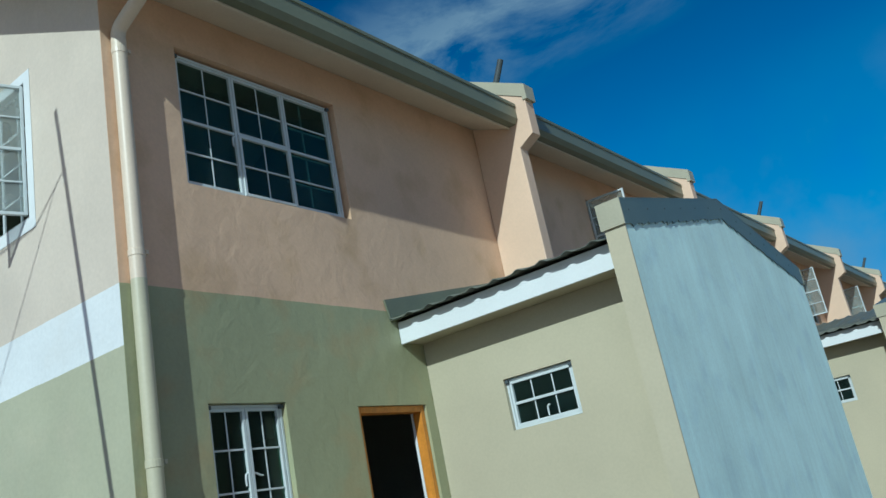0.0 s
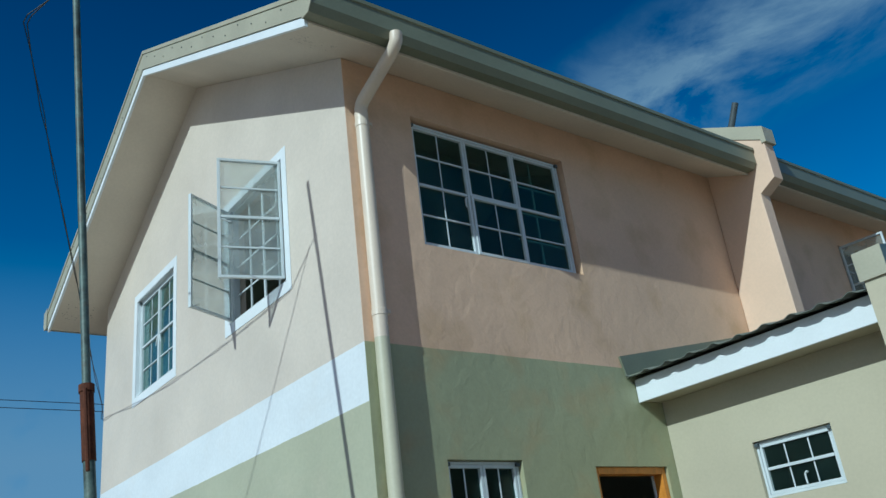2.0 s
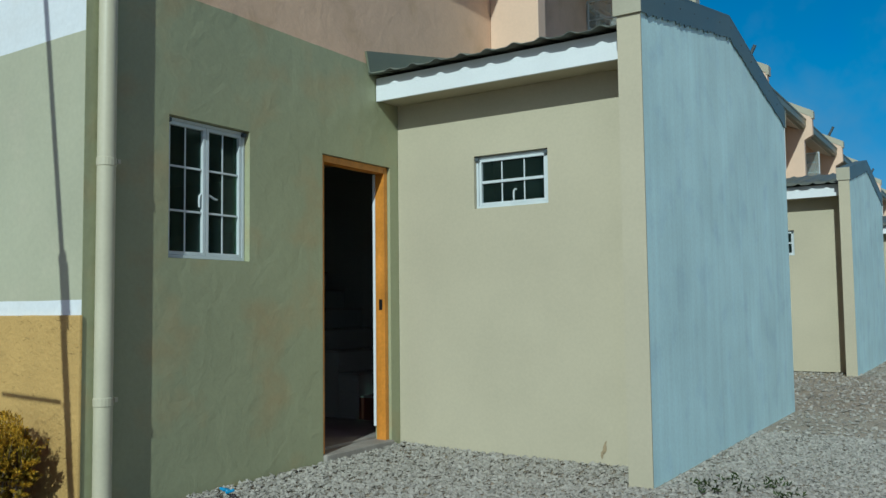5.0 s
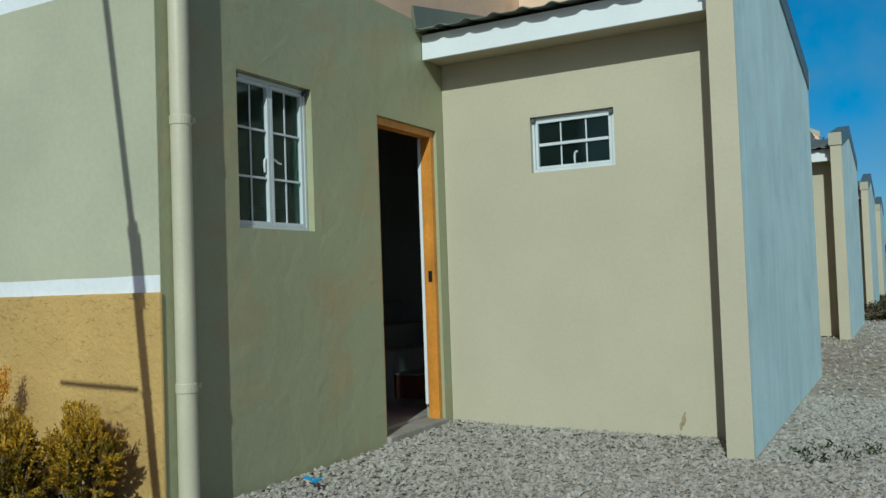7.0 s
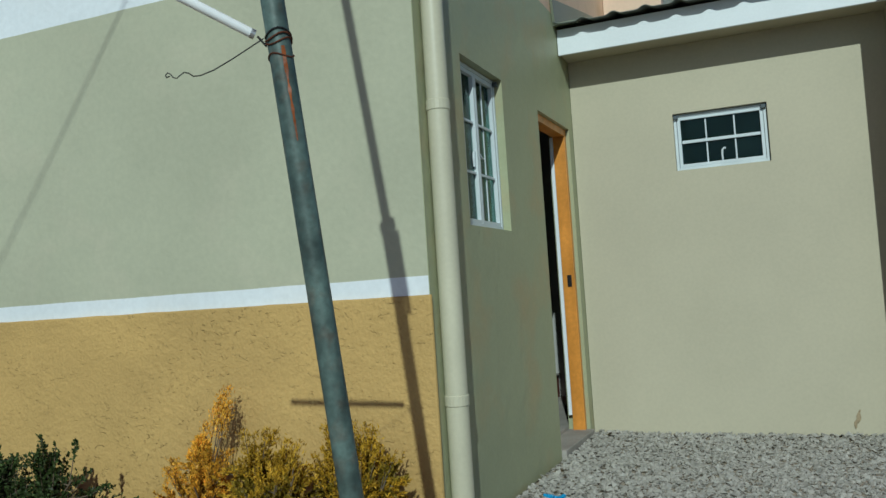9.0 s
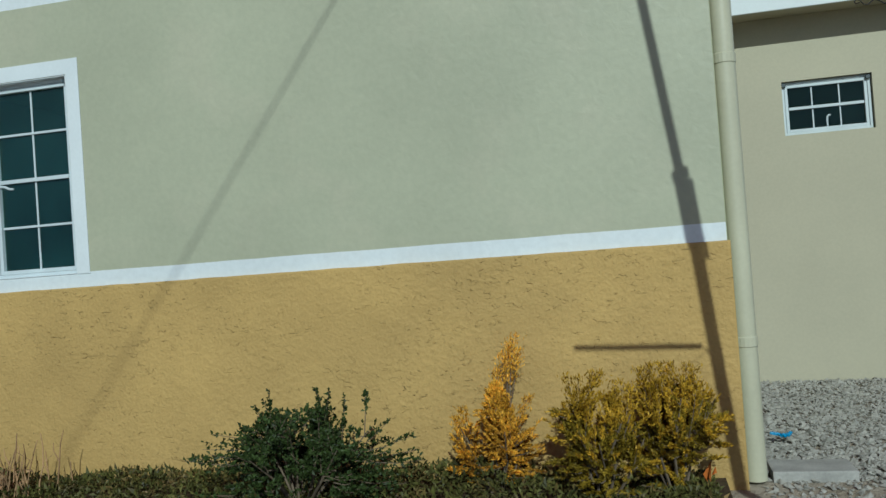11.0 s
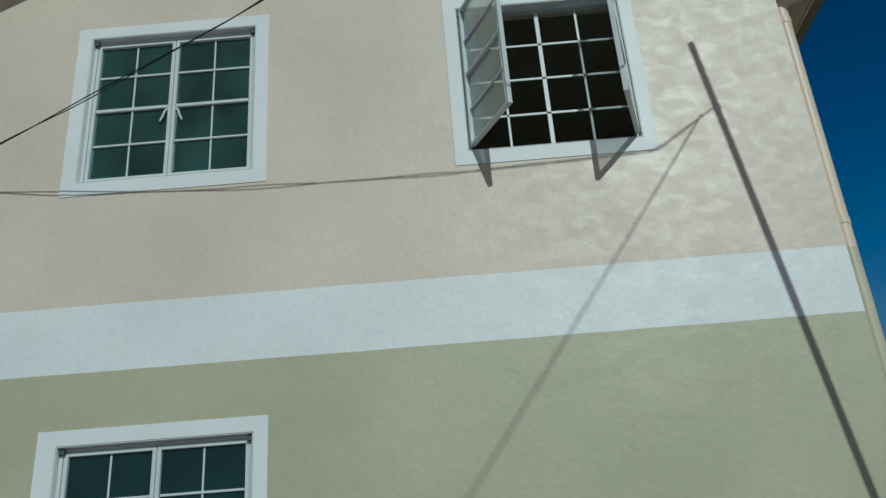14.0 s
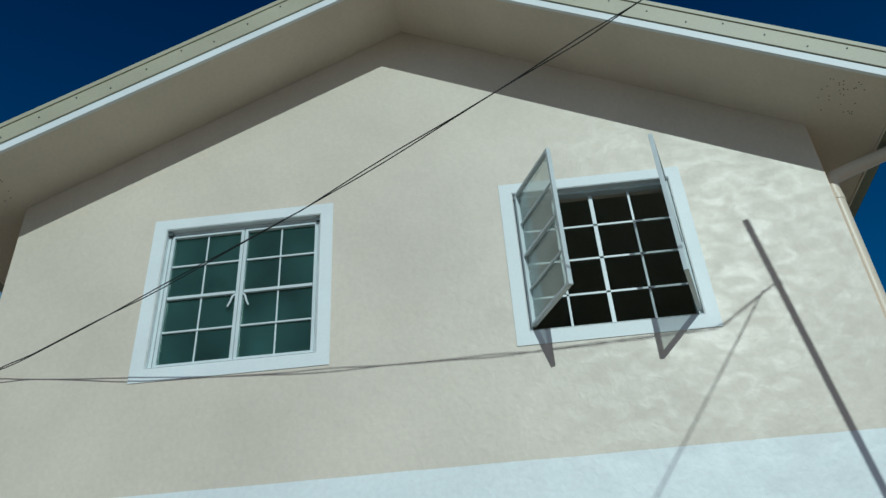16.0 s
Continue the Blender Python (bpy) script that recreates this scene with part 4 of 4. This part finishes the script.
curl = [(0, 0, 0), (-0.03, -0.006, -0.015), (-0.07, -0.016, -0.036), (-0.11, -0.026, -0.055), (-0.14, -0.034, -0.064), (-0.155, -0.038, -0.064), (-0.166, -0.04, -0.056), (-0.176, -0.042, -0.053), (-0.184, -0.044, -0.058), (-0.192, -0.046, -0.064),
        (-0.20, -0.048, -0.062), (-0.206, -0.049, -0.054), (-0.213, -0.05, -0.05), (-0.219, -0.05, -0.054), (-0.216, -0.05, -0.060), (-0.208, -0.05, -0.058)]
part("loose_wire", tube([w0 + Vector(c) for c in curl], 0.0014, 6), M_BLACK, pole)
lamp = thing("tube_lamp", "white fluorescent tube tied to the pole", "lamp", at=(-4.80, 0.755, 1.61))
a, b = Vector((-4.825, 0.793, 1.603)), Vector((-5.222, 0.391, 1.870))
part("tube", tube([a, b], 0.0105, 16), M_TUBE, lamp, smooth=True)
d = (b - a).normalized()
part("end_cap", tube([a - d * 0.004, a + d * 0.006], 0.0109, 16), M_ALU, lamp)
part("end_cap", tube([b - d * 0.006, b + d * 0.004], 0.0109, 16), M_ALU, lamp)
part("lead", tube([a - d * 0.01, a - d * 0.03 + Vector((0, 0, -0.012)), on_pole(1.585) + Vector((-0.03, 0, 0))], 0.0025, 6), M_BLACK, lamp)


def cable(pts, radius, label, sag=0.0, twist=0.0, count=2):
    ob = thing("cable", label, "cable", "overhead cables", at=pts[0])
    for s in range(count):
        line = []
        n = 60
        for i in range(n + 1):
            f = i / n * (len(pts) - 1)
            j = min(int(f), len(pts) - 2)
            p = Vector(pts[j]).lerp(Vector(pts[j + 1]), f - j)
            g = i / n
            p.z -= sag * 4 * g * (1 - g)
            ph = g * 21 + s * math.pi
            p += Vector((0, math.cos(ph), math.sin(ph))) * twist * (0.6 + 0.4 * math.sin(g * 37))
            line.append(p)
        part("strand", tube(line, radius, 6), M_BLACK, ob)
    return ob


top = on_pole(4.88)
cable([(-10.38, 2.425, 3.655), (-10.018, 2.317, 3.705), (-9.179, 1.98, 3.83), (-8.251, 1.619, 4.009), (-7.437, 1.285, 4.205), (-6.734, 0.994, 4.382), (-6.34, 0.831, 4.494), (-5.959, 0.671, 4.604), (-5.47, 0.47, 4.745), tuple(top + Vector((-0.02, 0, 0)))],
      0.0035, "pair of thin black service wires slung to the house", twist=0.011)
start = top + Vector((-0.085, -0.03, -0.02))
cable([tuple(start), tuple(start + Vector((-3.6, -20.4, 0.4)))], 0.005, "black overhead wire tied to the steel pole", sag=0.25, count=1)

# ---- plants ----


def blades(name, base, tips, widths, mat, parent=None, label="", fold=0.25, kind=""):
    """Many small pointed leaves, each a folded diamond, as one mesh."""
    base, tips = np.asarray(base), np.asarray(tips)
    n = len(base)
    d = tips - base
    r = np.random.RandomState(n)
    side = np.cross(d, r.normal(size=(n, 3)))
    side /= np.linalg.norm(side, axis=1)[:, None] + 1e-9
    lift = np.cross(side, d) * fold
    w = np.asarray(widths)[:, None]
    mid = base + d * 0.5 + lift
    co = np.stack([base, mid + side * w, tips, mid - side * w], 1).reshape(-1, 3)
    k = np.arange(n)[:, None] * 4
    faces = np.concatenate([k + np.array([[0, 1, 2]]), k + np.array([[0, 2, 3]])], 1).reshape(-1, 3)
    me = bpy.data.meshes.new(name)
    me.from_pydata(co.tolist(), [], faces.tolist())
    me.materials.append(mat)
    ob = new(name, me)
    if parent:
        ob.parent = parent
        ob.matrix_parent_inverse = Matrix.Translation(-parent.location)
    return tagged(ob, label, kind=kind)


def shrub(name, label, at, shape, stems, twigs, leaf, mat, seed, tall=(), tip_mat=None, tip_from=0.5):
    """Stems fan out from the foot; twigs fill an uneven crown; shape gives the crown's half width by height, leaf its length, width, count and spread."""
    ob = thing(name, label, "shrub", "shrubs along the wall", at=at)
    r = random.Random(seed)
    o = Vector(at)
    H = max(h for h, _ in shape)

    def half(h):
        for (a, wa), (b, wb) in zip(shape, shape[1:]):
            if a <= h <= b:
                return wa + (wb - wa) * (h - a) / (b - a)
        return 0.02
    wood = bmesh.new()
    bases, tips, widths = [], [], []
    outer = [[], [], []]
    limbs = []
    for k in range(stems):
        a = 2 * math.pi * k / stems + r.uniform(-0.4, 0.4)
        h = H * r.uniform(0.55, 0.95)
        w = half(h) * r.uniform(0.3, 0.8)
        end = o + Vector((math.cos(a) * w, math.sin(a) * w * 0.75, h))
        mid = o.lerp(end, 0.5) + Vector((r.uniform(-1, 1), r.uniform(-1, 1), 0)) * 0.03
        foot = o + Vector((math.cos(a), math.sin(a), 0)) * 0.02
        tube([foot, mid, end], [0.007, 0.005, 0.002], 5, wood)
        limbs.append((foot, mid, end))
    for k in range(twigs + len(tall)):
        if k < twigs:
            h = H * (0.10 + 0.9 * r.random() ** 0.7)
            a = r.uniform(0, 2 * math.pi)
            lump = 0.78 + 0.75 * noise.noise(Vector((math.cos(a) * 2.0 + seed, math.sin(a) * 2.0, h * 9)))
            w = half(h) * math.sqrt(r.uniform(0.15, 1)) * lump
            end = o + Vector((math.cos(a) * w, math.sin(a) * w * 0.72, h))
        else:
            end = o + Vector(tall[k - twigs])
        limb = min(limbs, key=lambda q: min((q[1] - end).length, (q[2] - end).length))
        start = limb[1].lerp(limb[2], r.uniform(0.0, 0.9))
        start.z = min(start.z, end.z - 0.01 * r.random())
        length = (end - start).length
        if length > 0.26:
            start = end + (start - end) * (0.26 / length)
        if k % 3 == 0 or k >= twigs:
            tube([start, start.lerp(end, 0.5) + Vector((0, 0, -0.01)), end], [0.0028, 0.002, 0.001], 4, wood)
        d = end - start
        for j in range(leaf[2] * (1 if k < twigs else 2)):
            f = r.uniform(0.15, 1.0) if k < twigs else r.uniform(0.5, 1.0)
            p = start + d * f
            if k >= twigs and tip_mat:
                p = p + Vector((r.gauss(0, 0.014), r.gauss(0, 0.012), 0))
            way = (d.normalized() * leaf[3] + Vector((r.gauss(0, 1), r.gauss(0, 1), r.gauss(0.25, 1))) * 0.6).normalized()
            size = leaf[0] * r.uniform(0.55, 1.25)
            # upper, outer leaves take the lighter tip colour, broken up by noise
            outer_tip = tip_mat and f > 0.45 and (p.z - o.z) / H + 0.35 * (f - 0.6) + 0.9 * noise.noise(end * 7) > tip_from
            for heap, value in zip(outer if outer_tip else (bases, tips, widths), (p, p + way * size, leaf[1] * r.uniform(0.7, 1.3))):
                heap.append(value)
    part("stem_frame", wood, M_TWIG, ob)
    blades("crown", bases, tips, widths, mat, ob)
    if tip_mat:
        blades("outer_tips", outer[0], outer[1], outer[2], tip_mat, ob, "golden tips of the shoots")
    return ob


shrub("green_shrub", "small dark green leafy shrub with stray shoots", (-6.98, 2.02, 0.03), [(0, 0.34), (0.10, 0.56), (0.22, 0.52), (0.34, 0.40), (0.42, 0.16)], 13, 560, (0.021, 0.0068, 18, 0.5), M_LEAF, 11,
      tall=((-0.12, 0.0, 0.50), (-0.20, 0.02, 0.44), (-0.15, 0, 0.47), (0.07, 0.05, 0.50), (0.10, 0.02, 0.47), (0.22, 0.0, 0.47), (0.30, 0.03, 0.48), (0.16, -0.02, 0.50), (0.50, 0.0, 0.30), (-0.50, 0, 0.22), (0.40, 0.02, 0.36), (0.55, 0, 0.2)))
shrub("golden_shrub", "upright golden-yellow conifer shrub with a tufted tip", (-6.165, 2.22, 0.0), [(0, 0.17), (0.10, 0.24), (0.28, 0.24), (0.37, 0.15), (0.44, 0.06), (0.50, 0.02)], 9, 330, (0.019, 0.0016, 64, 1.3), M_GOLDDARK, 5,
      tall=((0.06, 0.08, 0.66), (0.08, 0.09, 0.69), (0.10, 0.08, 0.63), (0.03, 0.08, 0.61), (0.06, 0.10, 0.59), (-0.15, 0, 0.40), (0.14, 0, 0.44), (-0.18, 0, 0.36), (0.0, 0.04, 0.55)), tip_mat=M_GOLD, tip_from=0.22)
shrub("olive_gold_shrub", "olive and gold feathery conifer shrub on bare stems", (-5.745, 2.09, 0.0), [(0, 0.10), (0.12, 0.16), (0.20, 0.25), (0.36, 0.25), (0.46, 0.13)], 11, 300, (0.020, 0.0016, 70, 1.3), M_OLIVELEAF, 21,
      tall=((-0.10, 0, 0.54), (-0.06, 0, 0.53), (0.0, 0, 0.55), (0.09, 0, 0.51), (-0.16, 0, 0.40), (-0.12, 0, 0.2), (0.03, 0.02, 0.54), (0.14, 0, 0.50)), tip_mat=M_GOLDGREEN, tip_from=0.52)
shrub("olive_gold_shrub", "taller olive and gold feathery conifer shrub by the wall", (-5.45, 2.23, 0.0), [(0, 0.06), (0.15, 0.09), (0.22, 0.25), (0.38, 0.26), (0.50, 0.15)], 12, 330, (0.020, 0.0016, 70, 1.3), M_OLIVELEAF, 33,
      tall=((-0.08, 0, 0.55), (-0.04, 0, 0.555), (0.07, 0, 0.55), (0.10, 0, 0.53), (0.15, 0, 0.42), (0.0, 0, 0.55), (0.20, 0, 0.32), (0.18, 0, 0.22), (-0.12, 0.02, 0.53), (0.16, 0, 0.17)), tip_mat=M_GOLDGREEN, tip_from=0.5)
leaf = thing("dry_leaf", "curled bright orange dead leaf by the wall foot", "leaf", at=(-5.315, 2.30, 0.03))
blades("leaf_blade", [Vector((-5.318, 2.30, 0.03)), Vector((-5.314, 2.30, 0.08))], [Vector((-5.310, 2.29, 0.145)), Vector((-5.296, 2.29, 0.12))], [0.016, 0.010], M_DEADLEAF, leaf)

# dry flower stalks and curled leaves
dry = thing("dry_plant", "withered straw-coloured plant of bare upright stalks", "plant", at=(-8.95, 2.14, 0.03))
r = random.Random(8)
bm = bmesh.new()
for k in range(64):
    x, y = -8.65 + r.gauss(0, 0.14), 2.12 + r.gauss(0, 0.06)
    h = r.uniform(0.10, 0.36)
    lean = Vector((r.uniform(-0.07, 0.07), r.uniform(-0.05, 0.05), h))
    p = Vector((x, y, 0.03))
    kink = [p + lean * f + Vector((r.uniform(-0.012, 0.012), r.uniform(-0.008, 0.008), 0)) for f in (0.3, 0.55, 0.8)]
    tube([p] + kink + [p + lean], [0.0045, 0.004, 0.0035, 0.0028, 0.002], 5, bm)
    if k % 3 == 0:
        tube([kink[1], kink[1] + Vector((r.uniform(-0.04, 0.04), 0, 0.05)), kink[1] + Vector((r.uniform(-0.06, 0.06), 0, 0.09))], [0.003, 0.0025, 0.0015], 4, bm)
part("stalk_frame", bm, M_STRAW, dry)
b, t, w = [], [], []
for k in range(240):
    p = Vector((-8.58 + r.gauss(0, 0.09), 2.06 + r.gauss(0, 0.05), r.uniform(0.05, 0.20)))
    b.append(p)
    t.append(p + Vector((r.gauss(0, 0.02), r.gauss(-0.01, 0.015), r.uniform(-0.09, 0.03))))
    w.append(r.uniform(0.004, 0.009))
blades("withered_foliage", b, t, w, M_STRAW, dry)

rs = np.random.RandomState(5)
n = 26000
x = rs.uniform(-12.4, -5.3, n)
y = 2.42 - np.abs(rs.normal(0, 1, n)) * 0.42
keep = y > 1.2
x, y = x[keep], y[keep]
n = len(x)
mound = 0.045 + 0.055 * np.array([noise.noise(Vector((a * 1.7, b * 2.0, 4))) for a, b in zip(x, y)])
z = 0.03 + np.clip(mound, 0.0, 1) * rs.rand(n) ** 0.5 * 1.5
base = np.stack([x, y, z], 1)
tip = base + np.stack([rs.normal(0, 0.016, n), rs.normal(0, 0.016, n), np.abs(rs.normal(0.010, 0.014, n))], 1)
tagged(blades("ground_cover", base, tip, rs.uniform(0.003, 0.008, n), M_COVER), "low dark ground cover with brown dead patches", "ground cover", kind="stuff")

# ---- crushed stone ----


def stones(name, count, region, size, seed, label):
    r = np.random.RandomState(seed)
    x0, x1, y0, y1 = region
    c = np.stack([r.uniform(x0, x1, count), r.uniform(y0, y1, count), np.zeros(count)], 1)
    along = (c[:, 1] - FY) % PAIR
    inside = (c[:, 0] < PX1 + 0.02) & (along > EY0 - FY - 0.01) & (along < EY1 - FY + 0.01)
    bed = (c[:, 0] < CX + 0.03)
    pier = (c[:, 0] > PX0 - 0.03) & (c[:, 0] < PX1 + 0.02) & (along < 2 * (MID - FY) + 0.02)
    c = c[~(inside | bed | pier)]
    n = len(c)
    s = size[0] + (size[1] - size[0]) * r.rand(n) ** 2.0
    # a little higher against the walls
    rise = 0.05 * np.exp(-np.abs(c[:, 0] - CX) / 0.35) * (c[:, 1] > 2.6) + 0.03 * np.exp(-np.abs(c[:, 1] - EY0) / 0.3) * (c[:, 0] < PX0)
    c[:, 2] = -0.01 + rise * 0.6 + s * 0.25 * r.rand(n)
    dirs = np.array([(1, 0, 0), (-1, 0, 0), (0, 1, 0), (0, -1, 0), (0, 0, 1), (0, 0, -1)], float)
    v = dirs[None] * (s[:, None, None] * r.uniform(0.55, 1.15, (n, 6, 1))) + r.normal(0, 0.18, (n, 6, 3)) * s[:, None, None]
    v[:, :, 2] *= r.uniform(0.3, 0.65, (n, 1))
    a, b = r.uniform(0, 2 * math.pi, n), r.normal(0, 0.5, n)
    ca, sa, cb, sb = np.cos(a)[:, None], np.sin(a)[:, None], np.cos(b)[:, None], np.sin(b)[:, None]
    px, pz = v[:, :, 0] * cb - v[:, :, 2] * sb, v[:, :, 0] * sb + v[:, :, 2] * cb
    v = np.stack([px * ca - v[:, :, 1] * sa, px * sa + v[:, :, 1] * ca, pz], 2) + c[:, None]
    f = np.array([(0, 2, 4), (2, 1, 4), (1, 3, 4), (3, 0, 4), (2, 0, 5), (1, 2, 5), (3, 1, 5), (0, 3, 5)])
    faces = (np.arange(n)[:, None, None] * 6 + f[None]).reshape(-1, 3)
    me = bpy.data.meshes.new(name)
    me.from_pydata(v.reshape(-1, 3).tolist(), [], faces.tolist())
    me.materials.append(M_STONE)
    return tagged(new(name, me), label, "gravel", kind="stuff")


stones("gravel", 70000, (-5.2, -0.4, 2.55, 7.2), (0.009, 0.026), 2, "loose grey crushed stone heaped against the walls")
stones("far_gravel", 26000, (-5.2, 3.5, 7.2, 22.0), (0.013, 0.036), 3, "coarser grey crushed stone beside the row")
stones("side_gravel", 9000, (-5.1, -0.4, 0.9, 2.55), (0.009, 0.024), 4, "loose grey crushed stone in the yard")

solid("paving_slab", box(-5.05, -4.71, 2.53, 2.75, -0.02, 0.034, bevel=0.008), M_SLAB, "worn concrete slab at the foot of the rain pipe", "slab")
bm = bmesh.new()
for k in range(7):
    a = k * 0.9
    box(-0.02, 0.02, -0.008, 0.008, -0.006, 0.006, bm, 0.003, pose(-4.955 + 0.012 * k, 3.18 + 0.01 * math.sin(a), 0.055 + 0.004 * math.cos(a), 20 * math.sin(a), 15, 40 * k))
solid("plastic_wrapper", bm, M_LITTER, "crumpled blue plastic wrapper lying on the stones", "litter")
# chipped plaster low on the service room wall
bm = bmesh.new()
r = random.Random(6)
ring = [bm.verts.new((-3.52 + math.cos(a) * 0.018 * r.uniform(0.3, 1.2) + 0.016 * math.sin(a), EY0 - 0.004, 0.10 + math.sin(a) * 0.062 * r.uniform(0.6, 1.1))) for a in [j * math.pi / 8 for j in range(16)]]
bm.faces.new(ring)
solid("wall_chip", bm, M_CHIP, "chipped patch of bare plaster low on the wall", "patch", "structure")

# ---- distance ----
bm = bmesh.new()
cols = []
for i in range(81):
    x = -60 + 2.0 * i
    y = 52 + 5 * noise.noise(Vector((x * 0.05, 1, 0)))
    top = 1.55 + 0.9 * noise.noise(Vector((x * 0.09, 7, 0)))
    cols.append([bm.verts.new((x, y + dy, h)) for dy, h in ((-4, -0.3), (-1.5, top * 0.55), (0, top), (3, top * 0.7), (8, -0.3))])
for p, q in zip(cols, cols[1:]):
    for j in range(4):
        bm.faces.new((p[j], q[j], q[j + 1], p[j + 1]))
solid("earth_bank", bm, M_FAR, "distant brown earth bank", "bank", "structure", smooth=True)
rs = np.random.RandomState(9)
n = 60000
hub = np.column_stack([rs.uniform(-14, 24, 70), rs.uniform(49, 52, 70), rs.uniform(1.0, 2.0, 70)])
which = rs.randint(0, 70, n)
way = rs.normal(size=(n, 3))
way *= (rs.rand(n) ** 0.45 / np.linalg.norm(way, axis=1))[:, None]
p = hub[which] + way * (rs.uniform(0.5, 1.0, (70, 1))[which] * np.array([1.5, 1.0, 0.55]))
tagged(blades("far_scrub", p, p + rs.normal(0, 0.08, (n, 3)), rs.uniform(0.02, 0.05, n), M_FAR), "low dark scrub along the distant bank", "scrub", kind="stuff")
for y in (-12.0, 34.0):
    up = thing("utility_pole", "distant wooden utility pole with a crossarm", "utility pole", "utility poles", at=(-40.0, y, 0))
    part("post", tube([(-40, y, -0.2), (-40, y, 12.4)], [0.16, 0.11], 10), M_TWIG, up)
    part("crossarm", box(-40.9, -39.1, y - 0.06, y + 0.06, 11.50, 11.62), M_TWIG, up)
    part("crossarm", box(-40.9, -39.1, y - 0.06, y + 0.06, 11.84, 11.95), M_TWIG, up)
for z in (11.96, 11.63):
    cable([(-40.0, -12.0, z), (-40.0, 34.0, z)], 0.018, "thin black overhead line between distant poles", sag=0.06, count=1)
solid("white_bucket", tube([(-2.40, 20.9, -0.03), (-2.40, 20.9, 0.17)], [0.11, 0.13], 16), M_WHITE, "white plastic bucket lying out in the yard", "bucket")
bm = bmesh.new()
strips = []
for i in range(20):
    x = -9 + 2.2 * i
    strips.append([bm.verts.new((x, y + 1.2 * noise.noise(Vector((x * 0.4, y, 2))), -0.0008 * math.hypot(x + 3, y - 4))) for y in (25, 29, 33, 38, 43, 50)])
for p, q in zip(strips, strips[1:]):
    for j in range(5):
        bm.faces.new((p[j], q[j], q[j + 1], p[j + 1]))
solid("bare_field", bm, M_FIELD, "brown bare earth between the yard and the bank", "field", "structure")


def brush_heap(x, y, w, h, seed):
    ob = thing("brush_heap", "heap of dead brown branches on the stones", "brush", "heaps of dead branches", at=(x, y, -0.02))
    r = random.Random(seed)
    bm = bmesh.new()
    b, t, ww = [], [], []
    for k in range(60):
        p = Vector((x + r.gauss(0, w * 0.45), y + r.gauss(0, w * 0.4), -0.02 + abs(r.gauss(0, h * 0.3))))
        e = p + Vector((r.gauss(0, w * 0.35), r.gauss(0, w * 0.35), r.uniform(0, h * 0.5)))
        tube([p, p.lerp(e, 0.5) + Vector((0, 0, 0.03)), e], [0.008, 0.006, 0.003], 4, bm)
        for j in range(9):
            c = p.lerp(e, r.random())
            b.append(c)
            t.append(c + Vector((r.gauss(0, 0.05), r.gauss(0, 0.05), r.gauss(0, 0.04))))
            ww.append(r.uniform(0.008, 0.02))
    part("branch_frame", bm, M_TWIG, ob)
    blades("withered_foliage", b, t, ww, M_FAR, ob)


brush_heap(-2.78, 17.85, 0.5, 0.38, 3)
# dry tufts and low scrub over the open land beyond the yard
rs = np.random.RandomState(15)
n = 14000
spot = np.column_stack([rs.uniform(-4, 14, 260), rs.uniform(21, 47, 260)])
pick = rs.randint(0, 260, n)
p = spot[pick] + rs.normal(0, 0.28, (n, 2))
base = np.column_stack([p, rs.uniform(-0.04, 0.02, n)])
tip = base + np.column_stack([rs.normal(0, 0.07, (n, 2)), rs.uniform(0.03, 0.26, n) * (0.4 + 0.6 * rs.rand(260)[pick])])
tagged(blades("dry_grass", base, tip, rs.uniform(0.01, 0.03, n), M_FAR), "dry brown tufts over the open land", "grass", kind="stuff")
# screw heads on the flashings
for k in range(14):
    for sgn in (1, -1):
        x = RX + sgn * (0.12 + 0.22 * k)
        if abs(x - RX) < 2.95:
            z = roof_z(x) - 0.06 - 0.03 * (k % 3)
            part("screw", tube([(x, RAKE - 0.013, z), (x, RAKE - 0.019, z)], 0.0055, 8), M_DARK, roof)
for k in range(12):
    y = FY + 0.1 + 0.33 * k
    z = roofline(y) - 0.07
    part("screw", tube([(PX1 + 0.011, y, z), (PX1 + 0.016, y, z)], 0.006, 8), M_DARK, bpy.data.objects["extension"])
# a few weeds among the stones by the end wall
rs = np.random.RandomState(12)
spots = np.array([(-2.80, 4.86), (-2.66, 5.05), (-2.56, 4.80), (-2.45, 5.0), (-2.72, 4.70), (-2.30, 4.75)])
n = 130
p = spots[rs.randint(0, 6, n)] + rs.normal(0, 0.045, (n, 2))
base = np.column_stack([p, rs.uniform(0.0, 0.02, n)])
tip = base + np.column_stack([rs.normal(0, 0.02, (n, 2)), rs.uniform(0.005, 0.035, n)])
tagged(blades("weeds", base, tip, rs.uniform(0.003, 0.006, n), M_LEAF), "small green weeds sprouting between the stones", "weeds", kind="stuff")
